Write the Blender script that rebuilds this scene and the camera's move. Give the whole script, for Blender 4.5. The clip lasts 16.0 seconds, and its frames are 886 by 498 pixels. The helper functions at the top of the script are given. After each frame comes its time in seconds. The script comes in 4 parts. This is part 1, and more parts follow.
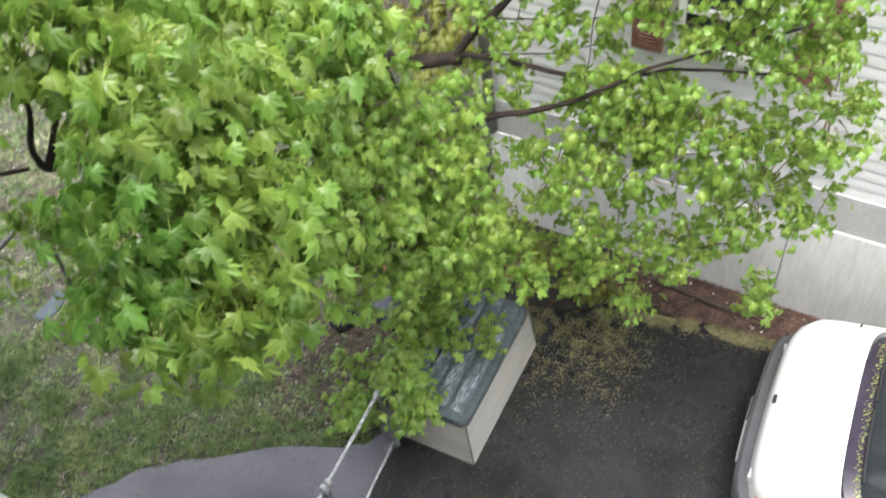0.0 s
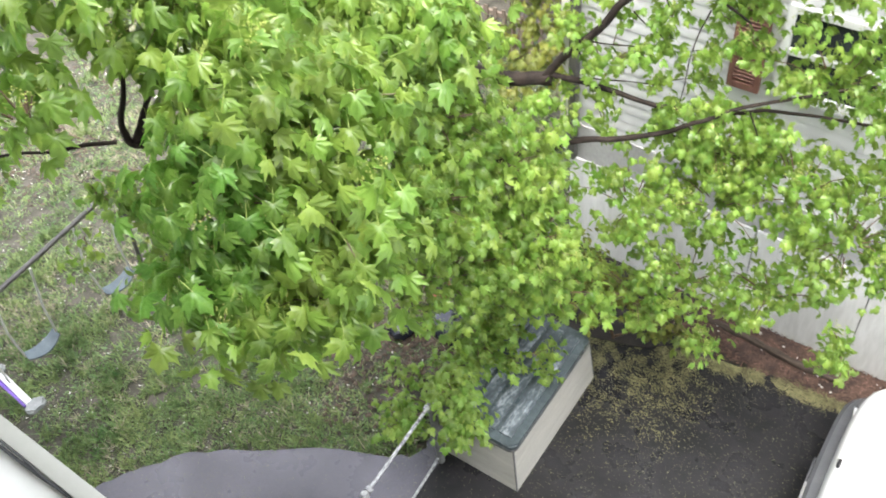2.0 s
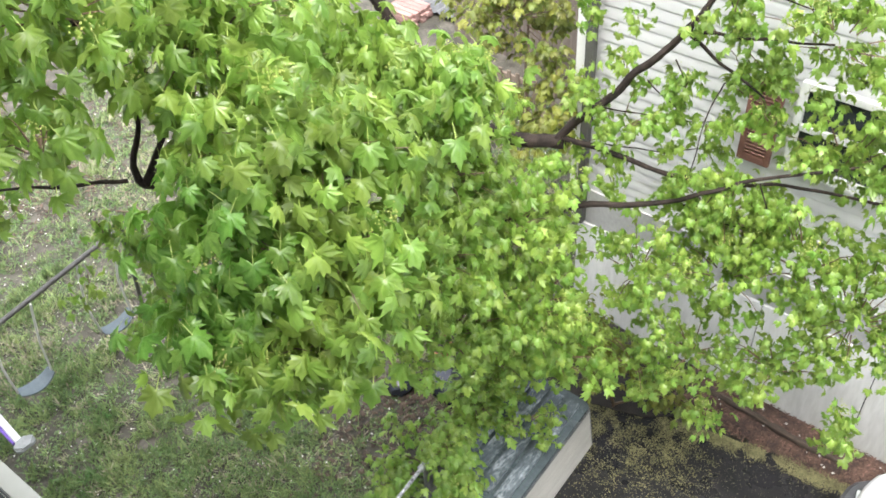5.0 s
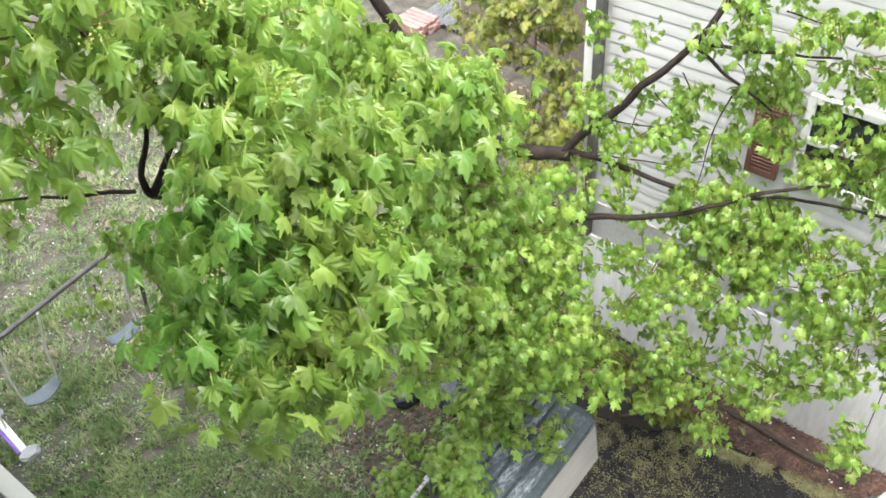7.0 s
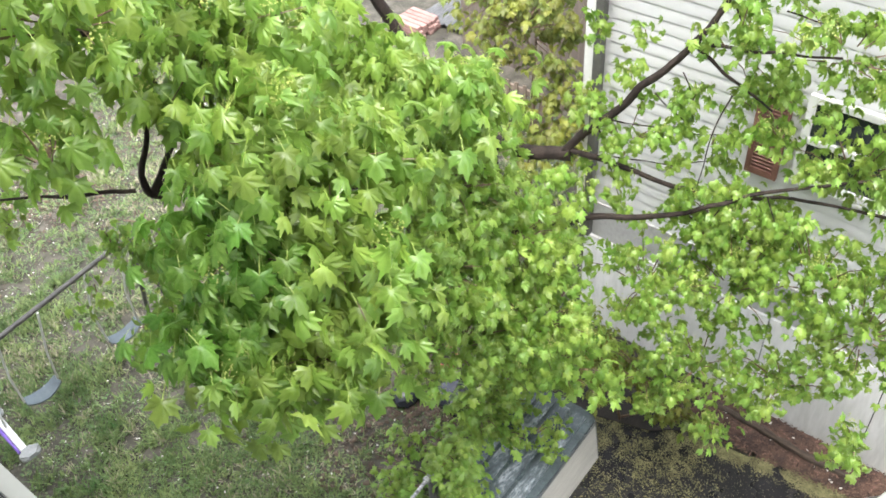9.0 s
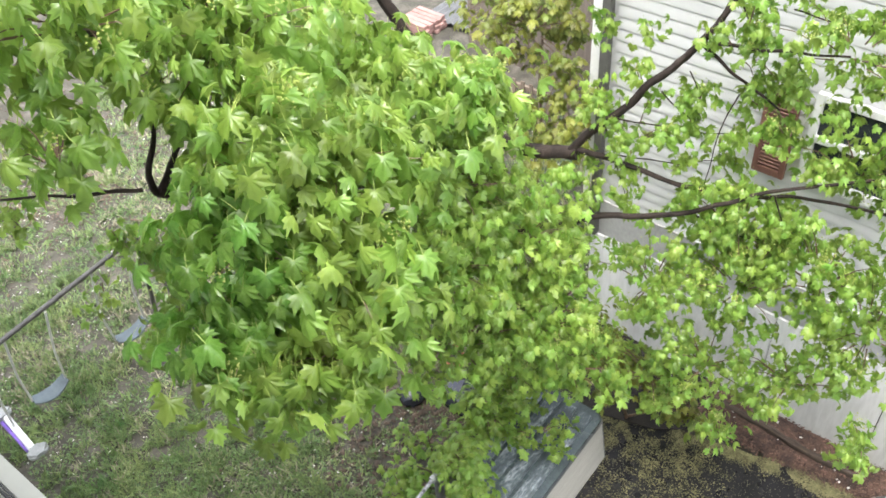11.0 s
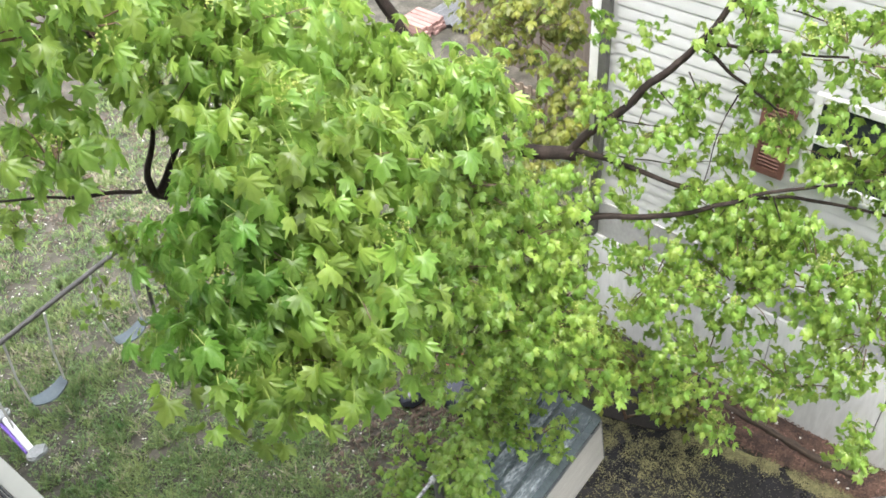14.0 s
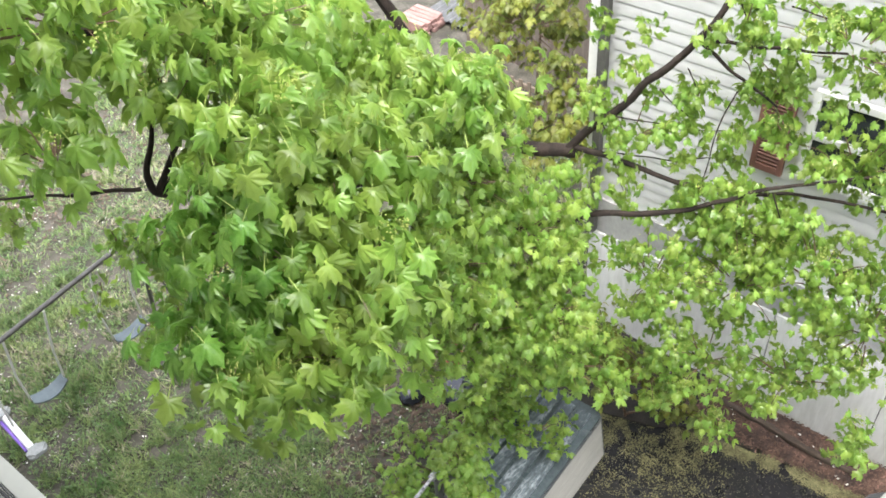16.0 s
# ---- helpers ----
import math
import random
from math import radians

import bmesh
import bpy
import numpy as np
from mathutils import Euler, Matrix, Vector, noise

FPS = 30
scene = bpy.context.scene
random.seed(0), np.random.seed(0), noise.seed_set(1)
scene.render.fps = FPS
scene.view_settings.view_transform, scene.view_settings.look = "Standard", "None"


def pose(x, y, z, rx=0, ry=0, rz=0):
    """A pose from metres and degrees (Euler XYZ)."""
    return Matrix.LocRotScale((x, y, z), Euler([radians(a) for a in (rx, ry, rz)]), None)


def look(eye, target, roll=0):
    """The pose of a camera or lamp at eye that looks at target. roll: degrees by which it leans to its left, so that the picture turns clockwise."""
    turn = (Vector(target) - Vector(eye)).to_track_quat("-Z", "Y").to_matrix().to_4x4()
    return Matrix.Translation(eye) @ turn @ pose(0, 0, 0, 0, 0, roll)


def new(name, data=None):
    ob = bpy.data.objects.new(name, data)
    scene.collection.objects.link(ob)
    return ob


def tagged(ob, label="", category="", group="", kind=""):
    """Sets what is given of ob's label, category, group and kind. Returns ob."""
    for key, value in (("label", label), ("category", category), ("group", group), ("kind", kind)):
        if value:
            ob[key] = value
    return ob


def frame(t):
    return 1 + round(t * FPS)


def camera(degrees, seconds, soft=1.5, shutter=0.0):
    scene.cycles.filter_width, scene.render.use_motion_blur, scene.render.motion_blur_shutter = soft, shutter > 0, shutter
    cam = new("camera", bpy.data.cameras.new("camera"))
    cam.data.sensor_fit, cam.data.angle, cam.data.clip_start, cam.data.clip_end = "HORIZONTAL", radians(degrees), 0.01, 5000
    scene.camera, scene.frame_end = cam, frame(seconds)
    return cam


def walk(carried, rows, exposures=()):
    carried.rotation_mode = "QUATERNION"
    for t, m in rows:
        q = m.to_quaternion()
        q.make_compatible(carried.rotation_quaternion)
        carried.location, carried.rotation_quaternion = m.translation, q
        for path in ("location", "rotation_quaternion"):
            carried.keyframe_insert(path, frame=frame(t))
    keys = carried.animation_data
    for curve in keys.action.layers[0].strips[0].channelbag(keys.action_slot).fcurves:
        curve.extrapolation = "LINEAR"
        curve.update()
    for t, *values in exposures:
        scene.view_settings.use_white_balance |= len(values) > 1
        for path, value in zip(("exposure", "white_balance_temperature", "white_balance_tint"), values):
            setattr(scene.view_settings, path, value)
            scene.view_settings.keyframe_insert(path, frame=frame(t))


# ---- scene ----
cam = camera(53.0, 16.0, soft=1.7, shutter=0.3)
# time, eye, turn about x, y and z
TURNS = [
    (0, (0.090, 0.000, 7.500), 40.353, 6.483, 29.631),
    (0.3, (0.076, 0.000, 7.485), 38.410, 6.652, 32.882),
    (0.5, (0.063, 0.000, 7.470), 40.067, 6.053, 34.507),
    (1, (0.081, 0.000, 7.490), 39.953, 4.539, 34.613),
    (1.5, (0.076, 0.000, 7.485), 40.451, 4.471, 34.539),
    (2, (0.027, 0.000, 7.430), 42.339, 5.295, 37.145),
    (2.5, (0.027, 0.000, 7.430), 43.860, 5.070, 40.444),
    (3, (0.030, 0.000, 7.433), 44.218, 4.529, 39.919),
    (3.5, (0.020, 0.000, 7.422), 44.871, 3.865, 40.007),
    (4, (0.015, 0.000, 7.417), 45.376, 3.458, 39.908),
    (4.5, (0.006, 0.000, 7.407), 45.548, 3.469, 39.739),
    (5, (0.000, 0.000, 7.400), 46.255, 3.325, 39.399),
    (7.5, (0.000, 0.000, 7.400), 47.072, 3.475, 39.971),
    (8, (0.000, 0.000, 7.400), 46.970, 3.553, 39.972),
    (8.5, (0.000, 0.000, 7.400), 46.903, 3.540, 40.039),
    (9, (0.000, 0.000, 7.400), 47.018, 3.374, 39.935),
    (11.5, (0.000, 0.000, 7.400), 46.938, 3.813, 40.375),
    (12, (0.000, 0.000, 7.400), 46.912, 3.923, 40.496),
    (12.5, (0.000, 0.000, 7.400), 47.495, 3.462, 40.404),
    (13, (0.000, 0.000, 7.400), 47.263, 3.253, 40.015),
    (13.5, (0.000, 0.000, 7.400), 47.155, 3.463, 40.119),
    (14, (0.000, 0.000, 7.400), 47.034, 3.674, 40.135),
    (14.5, (0.000, 0.000, 7.400), 46.826, 3.720, 39.992),
    (15, (0.000, 0.000, 7.400), 46.839, 3.738, 40.005),
    (15.5, (0.000, 0.000, 7.400), 46.884, 3.782, 40.106),
    (16, (0.000, 0.000, 7.400), 46.849, 3.737, 40.027),
]
walk(cam, [(t, pose(*eye, a, b, c)) for t, eye, a, b, c in TURNS], exposures=[(0, 2.12), (0.6, 2.46), (1.5, 2.53), (4, 2.5), (16, 2.47)])

# ---------- daylight: overcast, just after rain ----------
world = bpy.data.worlds.new("overcast_sky")
scene.world = world
world.use_nodes = True
wn = world.node_tree.nodes
wl = world.node_tree.links
sky = wn.new("ShaderNodeTexSky")
sky.sky_type = 'NISHITA'
sky.sun_disc = False
sky.sun_elevation = radians(72)
sky.sun_rotation = radians(150)
sky.air_density, sky.dust_density = 1.0, 3.0
grey = wn.new("ShaderNodeHueSaturation")
grey.inputs["Saturation"].default_value = 0.25
wl.new(sky.outputs[0], grey.inputs["Color"])
bg = wn["Background"]
bg.inputs["Strength"].default_value = 0.15
wl.new(grey.outputs[0], bg.inputs["Color"])
sun = new("sun", bpy.data.lights.new("sun", 'SUN'))
sun.data.energy, sun.data.angle, sun.data.color = 1.0, radians(50), (1.0, 0.97, 0.92)
az, el = radians(150), radians(72)
sun.matrix_world = look((0, 0, 30), (-30 * math.sin(az) * math.cos(el), -30 * math.cos(az) * math.cos(el), 30 - 30 * math.sin(el)))
tagged(sun, kind="structure")


# ---------- materials ----------
def material(name, low, high, rough=0.7, scale=6.0, fine=60.0, bump=0.2, metal=0.0, vary=0.0, island=0.0,
             through_light=0.0, wet=0.0, stretch=(1, 1, 1), coat=0.0, spots=None, hue=0.0):
    """Two colours mixed by a coarse and a fine noise, with fine relief. vary: by object; island: by loose piece."""
    m = bpy.data.materials.new(name)
    m.use_nodes = True
    n, l = m.node_tree.nodes, m.node_tree.links
    b = n["Principled BSDF"]
    tc = n.new("ShaderNodeTexCoord")
    mp = n.new("ShaderNodeMapping")
    mp.inputs["Scale"].default_value = stretch
    l.new(tc.outputs["Object"], mp.inputs["Vector"])

    def noise_at(s, detail, r=0.6):
        t = n.new("ShaderNodeTexNoise")
        t.inputs["Scale"].default_value, t.inputs["Detail"].default_value = s, detail
        t.inputs["Roughness"].default_value = r
        l.new(mp.outputs[0], t.inputs["Vector"])
        return t

    big, small = noise_at(scale, 5), noise_at(fine, 4)
    add = n.new("ShaderNodeMath")
    add.operation = 'MULTIPLY_ADD'
    add.inputs[1].default_value = 0.65
    half = n.new("ShaderNodeMath")
    half.operation = 'MULTIPLY'
    half.inputs[1].default_value = 0.35
    l.new(small.outputs[0], half.inputs[0])
    l.new(big.outputs[0], add.inputs[0])
    l.new(half.outputs[0], add.inputs[2])
    ramp = n.new("ShaderNodeValToRGB")
    ramp.color_ramp.elements[0].position, ramp.color_ramp.elements[1].position = 0.36, 0.64
    ramp.color_ramp.elements[0].color, ramp.color_ramp.elements[1].color = (*low, 1), (*high, 1)
    if spots:
        e = ramp.color_ramp.elements.new(0.5)
        e.color = (*spots, 1)
    l.new(add.outputs[0], ramp.inputs[0])
    colour = ramp.outputs[0]
    for amount, node, socket in ((vary, "ShaderNodeObjectInfo", "Random"), (island, "ShaderNodeNewGeometry", "Random Per Island")):
        if amount:
            info = n.new(node)
            rng = n.new("ShaderNodeMapRange")
            rng.inputs[3].default_value, rng.inputs[4].default_value = 1 - amount, 1 + amount
            hs = n.new("ShaderNodeHueSaturation")
            l.new(info.outputs[socket], rng.inputs[0])
            l.new(rng.outputs[0], hs.inputs["Value"])
            l.new(colour, hs.inputs["Color"])
            if hue:
                again = n.new("ShaderNodeMath")
                again.operation = 'FRACT'
                times = n.new("ShaderNodeMath")
                times.operation = 'MULTIPLY'
                times.inputs[1].default_value = 7.31
                turn = n.new("ShaderNodeMapRange")
                turn.inputs[3].default_value, turn.inputs[4].default_value = 0.5 - hue, 0.5 + hue
                l.new(info.outputs[socket], times.inputs[0])
                l.new(times.outputs[0], again.inputs[0])
                l.new(again.outputs[0], turn.inputs[0])
                l.new(turn.outputs[0], hs.inputs["Hue"])
            colour = hs.outputs[0]
    l.new(colour, b.inputs["Base Color"])
    b.inputs["Roughness"].default_value, b.inputs["Metallic"].default_value = rough, metal
    b.inputs["Coat Weight"].default_value = coat
    b.inputs["Coat Roughness"].default_value = 0.08
    if wet:
        pool = n.new("ShaderNodeMapRange")
        pool.inputs[1].default_value, pool.inputs[2].default_value = 0.42, 0.6
        pool.inputs[3].default_value, pool.inputs[4].default_value = rough, rough - wet
        l.new(big.outputs[0], pool.inputs[0])
        l.new(pool.outputs[0], b.inputs["Roughness"])
    if bump:
        bp = n.new("ShaderNodeBump")
        bp.inputs["Strength"].default_value, bp.inputs["Distance"].default_value = bump, 0.01
        l.new(small.outputs[0], bp.inputs["Height"])
        l.new(bp.outputs[0], b.inputs["Normal"])
    if through_light:
        tr = n.new("ShaderNodeBsdfTranslucent")
        mix = n.new("ShaderNodeMixShader")
        mix.inputs[0].default_value = through_light
        l.new(colour, tr.inputs[0])
        l.new(b.outputs[0], mix.inputs[1])
        l.new(tr.outputs[0], mix.inputs[2])
        l.new(mix.outputs[0], n["Material Output"].inputs[0])
    return m


LEAF_NEAR = material("maple_leaf", (0.135, 0.29, 0.043), (0.252, 0.442, 0.09), 0.25, 3, 30, 0.1, vary=0.22, through_light=0.55, coat=0.4, hue=0.012)
LEAF = material("maple_foliage", (0.168, 0.302, 0.045), (0.312, 0.452, 0.095), 0.28, 2, 20, 0.0, island=0.28, through_light=0.55, coat=0.35, hue=0.014)
STALK = material("leaf_stalk", (0.26, 0.36, 0.07), (0.38, 0.46, 0.11), 0.5, 9, 40, 0.0)
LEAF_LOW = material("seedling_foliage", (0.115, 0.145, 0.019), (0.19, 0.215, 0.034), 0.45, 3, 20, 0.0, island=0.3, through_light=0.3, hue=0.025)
FLOWER = material("maple_flower", (0.36, 0.42, 0.1), (0.5, 0.55, 0.17), 0.6, 20, 60, 0.0, island=0.2, through_light=0.2)
DRIVE_LITTER = material("trodden_flowers", (0.055, 0.055, 0.033), (0.2, 0.195, 0.115), 0.8, 6, 30, 0.0, island=0.5)
BARK = material("wet_bark", (0.007, 0.005, 0.0045), (0.034, 0.024, 0.019), 0.85, 9, 70, 0.8, stretch=(1, 1, 0.3), wet=0.1)
BARK.node_tree.nodes["Principled BSDF"].inputs["Specular IOR Level"].default_value = 0.25
TWIG = material("twig_bark", (0.06, 0.035, 0.022), (0.16, 0.1, 0.06), 0.6, 9, 70, 0.2)
ASPHALT = material("wet_asphalt", (0.003, 0.003, 0.0035), (0.022, 0.021, 0.024), 0.55, 1.9, 160, 0.4, wet=0.36)
ASPHALT.node_tree.nodes["Principled BSDF"].inputs["Specular IOR Level"].default_value = 0.26
# pale bluish base stands in for sky reflected on the wet apron
ASPHALT_SHEEN = material("sheen_asphalt", (0.022, 0.021, 0.026), (0.105, 0.1, 0.125), 0.5, 0.7, 150, 0.4, wet=0.25)
DARK_SOIL = material("dark_damp_soil", (0.008, 0.007, 0.006), (0.035, 0.028, 0.022), 0.85, 6, 60, 0.9)
SOIL = material("lawn_soil", (0.022, 0.018, 0.015), (0.1, 0.088, 0.074), 0.9, 4.5, 25, 0.9, spots=(0.05, 0.047, 0.034))
GRASS = material("lawn_grass", (0.055, 0.12, 0.028), (0.24, 0.3, 0.12), 0.6, 1.5, 9, 0.0, island=0.4, hue=0.02, through_light=0.25)
DEAD_LEAF = material("dead_leaf", (0.04, 0.028, 0.021), (0.11, 0.078, 0.055), 0.85, 8, 40, 0.2, island=0.5)
MOSS = material("yellow_moss", (0.075, 0.074, 0.034), (0.2, 0.185, 0.088), 0.9, 8, 40, 0.3, island=0.3)
MULCH = material("red_mulch", (0.035, 0.022, 0.018), (0.13, 0.075, 0.056), 0.9, 8, 60, 0.8, island=0.6, vary=0.3)
CONCRETE = material("weathered_concrete", (0.46, 0.46, 0.45), (0.66, 0.66, 0.65), 0.85, 1.2, 18, 0.25, stretch=(1.6, 1, 0.25))
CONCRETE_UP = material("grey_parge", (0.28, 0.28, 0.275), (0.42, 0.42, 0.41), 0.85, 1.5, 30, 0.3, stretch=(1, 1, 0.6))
JOINT = material("dark_joint", (0.05, 0.05, 0.05), (0.1, 0.1, 0.1), 0.9, 10, 50, 0)
SIDING = material("white_vinyl", (0.56, 0.56, 0.56), (0.65, 0.65, 0.65), 0.45, 0.7, 12, 0.05, vary=0.03, stretch=(0.3, 1, 1))
TRIM = material("white_trim", (0.62, 0.62, 0.6), (0.76, 0.76, 0.74), 0.5, 2, 30, 0.05)
DOWNSPOUT = material("dark_downspout", (0.05, 0.05, 0.047), (0.1, 0.097, 0.09), 0.5, 4, 30, 0.1)
SHUTTER = material("brown_shutter", (0.13, 0.058, 0.044), (0.2, 0.095, 0.072), 0.6, 5, 40, 0.15)
DARK_GLASS = material("dark_window_glass", (0.02, 0.024, 0.028), (0.04, 0.045, 0.05), 0.08, 2, 10, 0)
ROOF = material("grey_shingle", (0.1, 0.1, 0.1), (0.2, 0.19, 0.18), 0.9, 4, 60, 0.4)
RESIN_LID = material("grey_green_resin", (0.035, 0.048, 0.055), (0.09, 0.115, 0.125), 0.5, 5, 50, 0.25, wet=0.25)
# pale streaks are wear and white wet reflections, both in the colour
RESIN_RIB = material("worn_glint_resin", (0.03, 0.042, 0.05), (0.36, 0.39, 0.42), 0.45, 4.5, 22, 0.3, wet=0.25, stretch=(2.2, 0.8, 1), spots=(0.085, 0.105, 0.12))
RESIN = material("taupe_resin", (0.3, 0.29, 0.26), (0.42, 0.41, 0.37), 0.55, 3, 40, 0.1, stretch=(0.4, 0.4, 3))
CAR_WHITE = material("white_car_paint", (0.82, 0.83, 0.82), (0.86, 0.86, 0.86), 0.3, 2, 20, 0, coat=0.8)
CAR_GREY = material("grey_bumper", (0.06, 0.062, 0.07), (0.09, 0.092, 0.1), 0.5, 4, 60, 0.1)
TINT = material("tinted_windscreen", (0.014, 0.01, 0.02), (0.04, 0.03, 0.055), 0.3, 5, 60, 0.1, coat=0.4)
BLACK = material("black_rubber", (0.012, 0.012, 0.013), (0.03, 0.03, 0.032), 0.6, 6, 50, 0.1)
AMBER = material("amber_lens", (0.7, 0.2, 0.01), (0.85, 0.32, 0.03), 0.2, 10, 40, 0.1, coat=0.6)
LENS = material("clear_lens", (0.6, 0.62, 0.64), (0.75, 0.76, 0.78), 0.15, 10, 40, 0.1, coat=0.6)
CHROME = material("dull_chrome", (0.5, 0.5, 0.52), (0.65, 0.65, 0.66), 0.3, 10, 40, 0.1, metal=0.9)
GALV = material("galvanised_pipe", (0.05, 0.048, 0.048), (0.6, 0.61, 0.62), 0.45, 26, 80, 0.3, metal=0.2)
POST_GREY = material("weathered_post", (0.09, 0.09, 0.09), (0.2, 0.2, 0.2), 0.6, 8, 60, 0.3, metal=0.2)
DARK_PIPE = material("dark_painted_pipe", (0.03, 0.028, 0.026), (0.09, 0.085, 0.08), 0.35, 10, 60, 0.2)
SWING_SEAT = material("blue_grey_plastic", (0.04, 0.055, 0.065), (0.08, 0.105, 0.12), 0.6, 6, 40, 0.1)
ROPE = material("pale_rope", (0.5, 0.5, 0.47), (0.68, 0.68, 0.64), 0.8, 30, 90, 0.3)
WHITE_PLASTIC = material("white_plastic", (0.7, 0.7, 0.72), (0.8, 0.8, 0.82), 0.4, 6, 40, 0.05)
FOOT_GREY = material("grey_plastic", (0.17, 0.18, 0.18), (0.28, 0.29, 0.29), 0.5, 12, 60, 0.2)
PURPLE = material("purple_plastic", (0.12, 0.06, 0.35), (0.2, 0.11, 0.5), 0.4, 6, 40, 0.05)
OLD_WOOD = material("weathered_wood", (0.085, 0.068, 0.057), (0.19, 0.155, 0.13), 0.85, 4, 40, 0.4, stretch=(1, 1, 0.15), vary=0.2)
TAN_WOOD = material("tan_picket_wood", (0.12, 0.09, 0.068), (0.23, 0.18, 0.14), 0.85, 4, 40, 0.4, stretch=(1, 1, 0.15), vary=0.15)
PINK = material("faded_pink_boards", (0.19, 0.105, 0.09), (0.3, 0.185, 0.165), 0.7, 5, 40, 0.2, vary=0.12)
SHEET_GREY = material("grey_sheet_metal", (0.05, 0.052, 0.055), (0.12, 0.123, 0.126), 0.6, 5, 40, 0.1)
ROTTEN = material("rotten_timber", (0.03, 0.022, 0.017), (0.1, 0.072, 0.054), 0.9, 6, 50, 0.8, stretch=(0.3, 1, 1))
BAG = material("black_bag", (0.012, 0.014, 0.02), (0.035, 0.04, 0.055), 0.25, 8, 40, 0.2)
TERRACOTTA = material("terracotta", (0.3, 0.1, 0.05), (0.42, 0.16, 0.09), 0.8, 8, 40, 0.2)
PEBBLE = material("pale_pebble", (0.4, 0.38, 0.35), (0.7, 0.68, 0.64), 0.8, 20, 60, 0, island=0.3)
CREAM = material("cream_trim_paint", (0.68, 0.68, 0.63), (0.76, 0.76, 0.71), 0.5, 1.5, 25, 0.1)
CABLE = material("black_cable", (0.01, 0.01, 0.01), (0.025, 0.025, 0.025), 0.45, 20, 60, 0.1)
# edge band, a darker tone than the ledge top
CREAM_EDGE = material("darker_cream_edge", (0.36, 0.36, 0.31), (0.43, 0.43, 0.38), 0.5, 1.5, 25, 0.1)
BRICK_WALL = material("painted_wall", (0.5, 0.5, 0.46), (0.62, 0.62, 0.58), 0.7, 2, 25, 0.1)


# ---------- building blocks ----------
def finish(bm, name, mat, smooth=True):
    me = bpy.data.meshes.new(name)
    bmesh.ops.recalc_face_normals(bm, faces=bm.faces)
    bm.to_mesh(me)
    bm.free()
    me.materials.append(mat)
    if smooth:
        me.polygons.foreach_set("use_smooth", [True] * len(me.polygons))
        me.set_sharp_from_angle(angle=radians(38))
    return me


def part(name, bm, mat, parent=None, label=""):
    ob = new(name, finish(bm, name, mat))
    if parent:
        ob.parent = parent
    if label:
        tagged(ob, label)
    return ob


def mesh_part(name, verts, faces, mat, parent=None):
    me = bpy.data.meshes.new(name)
    me.from_pydata(verts, [], faces)
    me.materials.append(mat)
    ob = new(name, me)
    if parent:
        ob.parent = parent
    return ob


def thing(name, label, category, at=(0, 0, 0), group="", kind=""):
    ob = new(name)
    ob.location = at
    ob.empty_display_size = 0.1
    return tagged(ob, label, category, group, kind)


def block(lo, hi, bevel=0.0, bm=None, turn=None):
    """A box between two corners, its edges rounded by bevel."""
    bm = bm or bmesh.new()
    c = [(a + b) / 2 for a, b in zip(lo, hi)]
    s = [b - a for a, b in zip(lo, hi)]
    m = Matrix.Translation(c) @ (turn or Matrix()) @ Matrix.Diagonal((*s, 1))
    v = bmesh.ops.create_cube(bm, size=1.0, matrix=m)["verts"]
    if bevel:
        e = list({e for x in v for e in x.link_edges})
        bmesh.ops.bevel(bm, geom=e, offset=bevel, segments=2, affect='EDGES', profile=0.7)
    return bm


def tube(points, radii, sides=10, bm=None, wobble=0.0, seed=0):
    """A round tapering tube along points, its ends closed."""
    bm = bm or bmesh.new()
    rng = random.Random(seed)
    pts = [Vector(p) for p in points]
    if not isinstance(radii, (list, tuple)):
        radii = [radii] * len(pts)
    rings = []
    side = Vector((0.31, 0.87, 0.13))
    for i, p in enumerate(pts):
        d = (pts[min(i + 1, len(pts) - 1)] - pts[max(i - 1, 0)]).normalized()
        a = d.cross(side)
        if a.length < 0.05:
            a = d.cross(Vector((1, 0, 0)))
        a.normalize()
        b = d.cross(a)
        ring = []
        for k in range(sides):
            w = 2 * math.pi * k / sides
            r = radii[i] * (1 + wobble * rng.uniform(-1, 1))
            ring.append(bm.verts.new(p + a * (r * math.cos(w)) + b * (r * math.sin(w))))
        rings.append(ring)
    for r0, r1 in zip(rings, rings[1:]):
        for k in range(sides):
            bm.faces.new((r0[k], r0[(k + 1) % sides], r1[(k + 1) % sides], r1[k]))
    bm.faces.new(rings[0][::-1])
    bm.faces.new(rings[-1])
    return bm


def curve_points(points, n):
    """n points on a smooth line through the points given."""
    p = [Vector(q) for q in points]
    p = [2 * p[0] - p[1]] + p + [2 * p[-1] - p[-2]]
    out = []
    for i in range(n):
        u = i / (n - 1) * (len(p) - 3)
        k = min(int(u), len(p) - 4)
        s = u - k
        a, b, c, d = p[k:k + 4]
        out.append(0.5 * (2 * b + (c - a) * s + (2 * a - 5 * b + 4 * c - d) * s * s + (3 * b - a - 3 * c + d) * s ** 3))
    return out


def prism(outline, z0, z1, bm=None):
    bm = bm or bmesh.new()
    lo = [bm.verts.new((x, y, z0)) for x, y in outline]
    hi = [bm.verts.new((x, y, z1)) for x, y in outline]
    n = len(outline)
    bm.faces.new(lo[::-1])
    bm.faces.new(hi)
    for i in range(n):
        bm.faces.new((lo[i], lo[(i + 1) % n], hi[(i + 1) % n], hi[i]))
    return bm


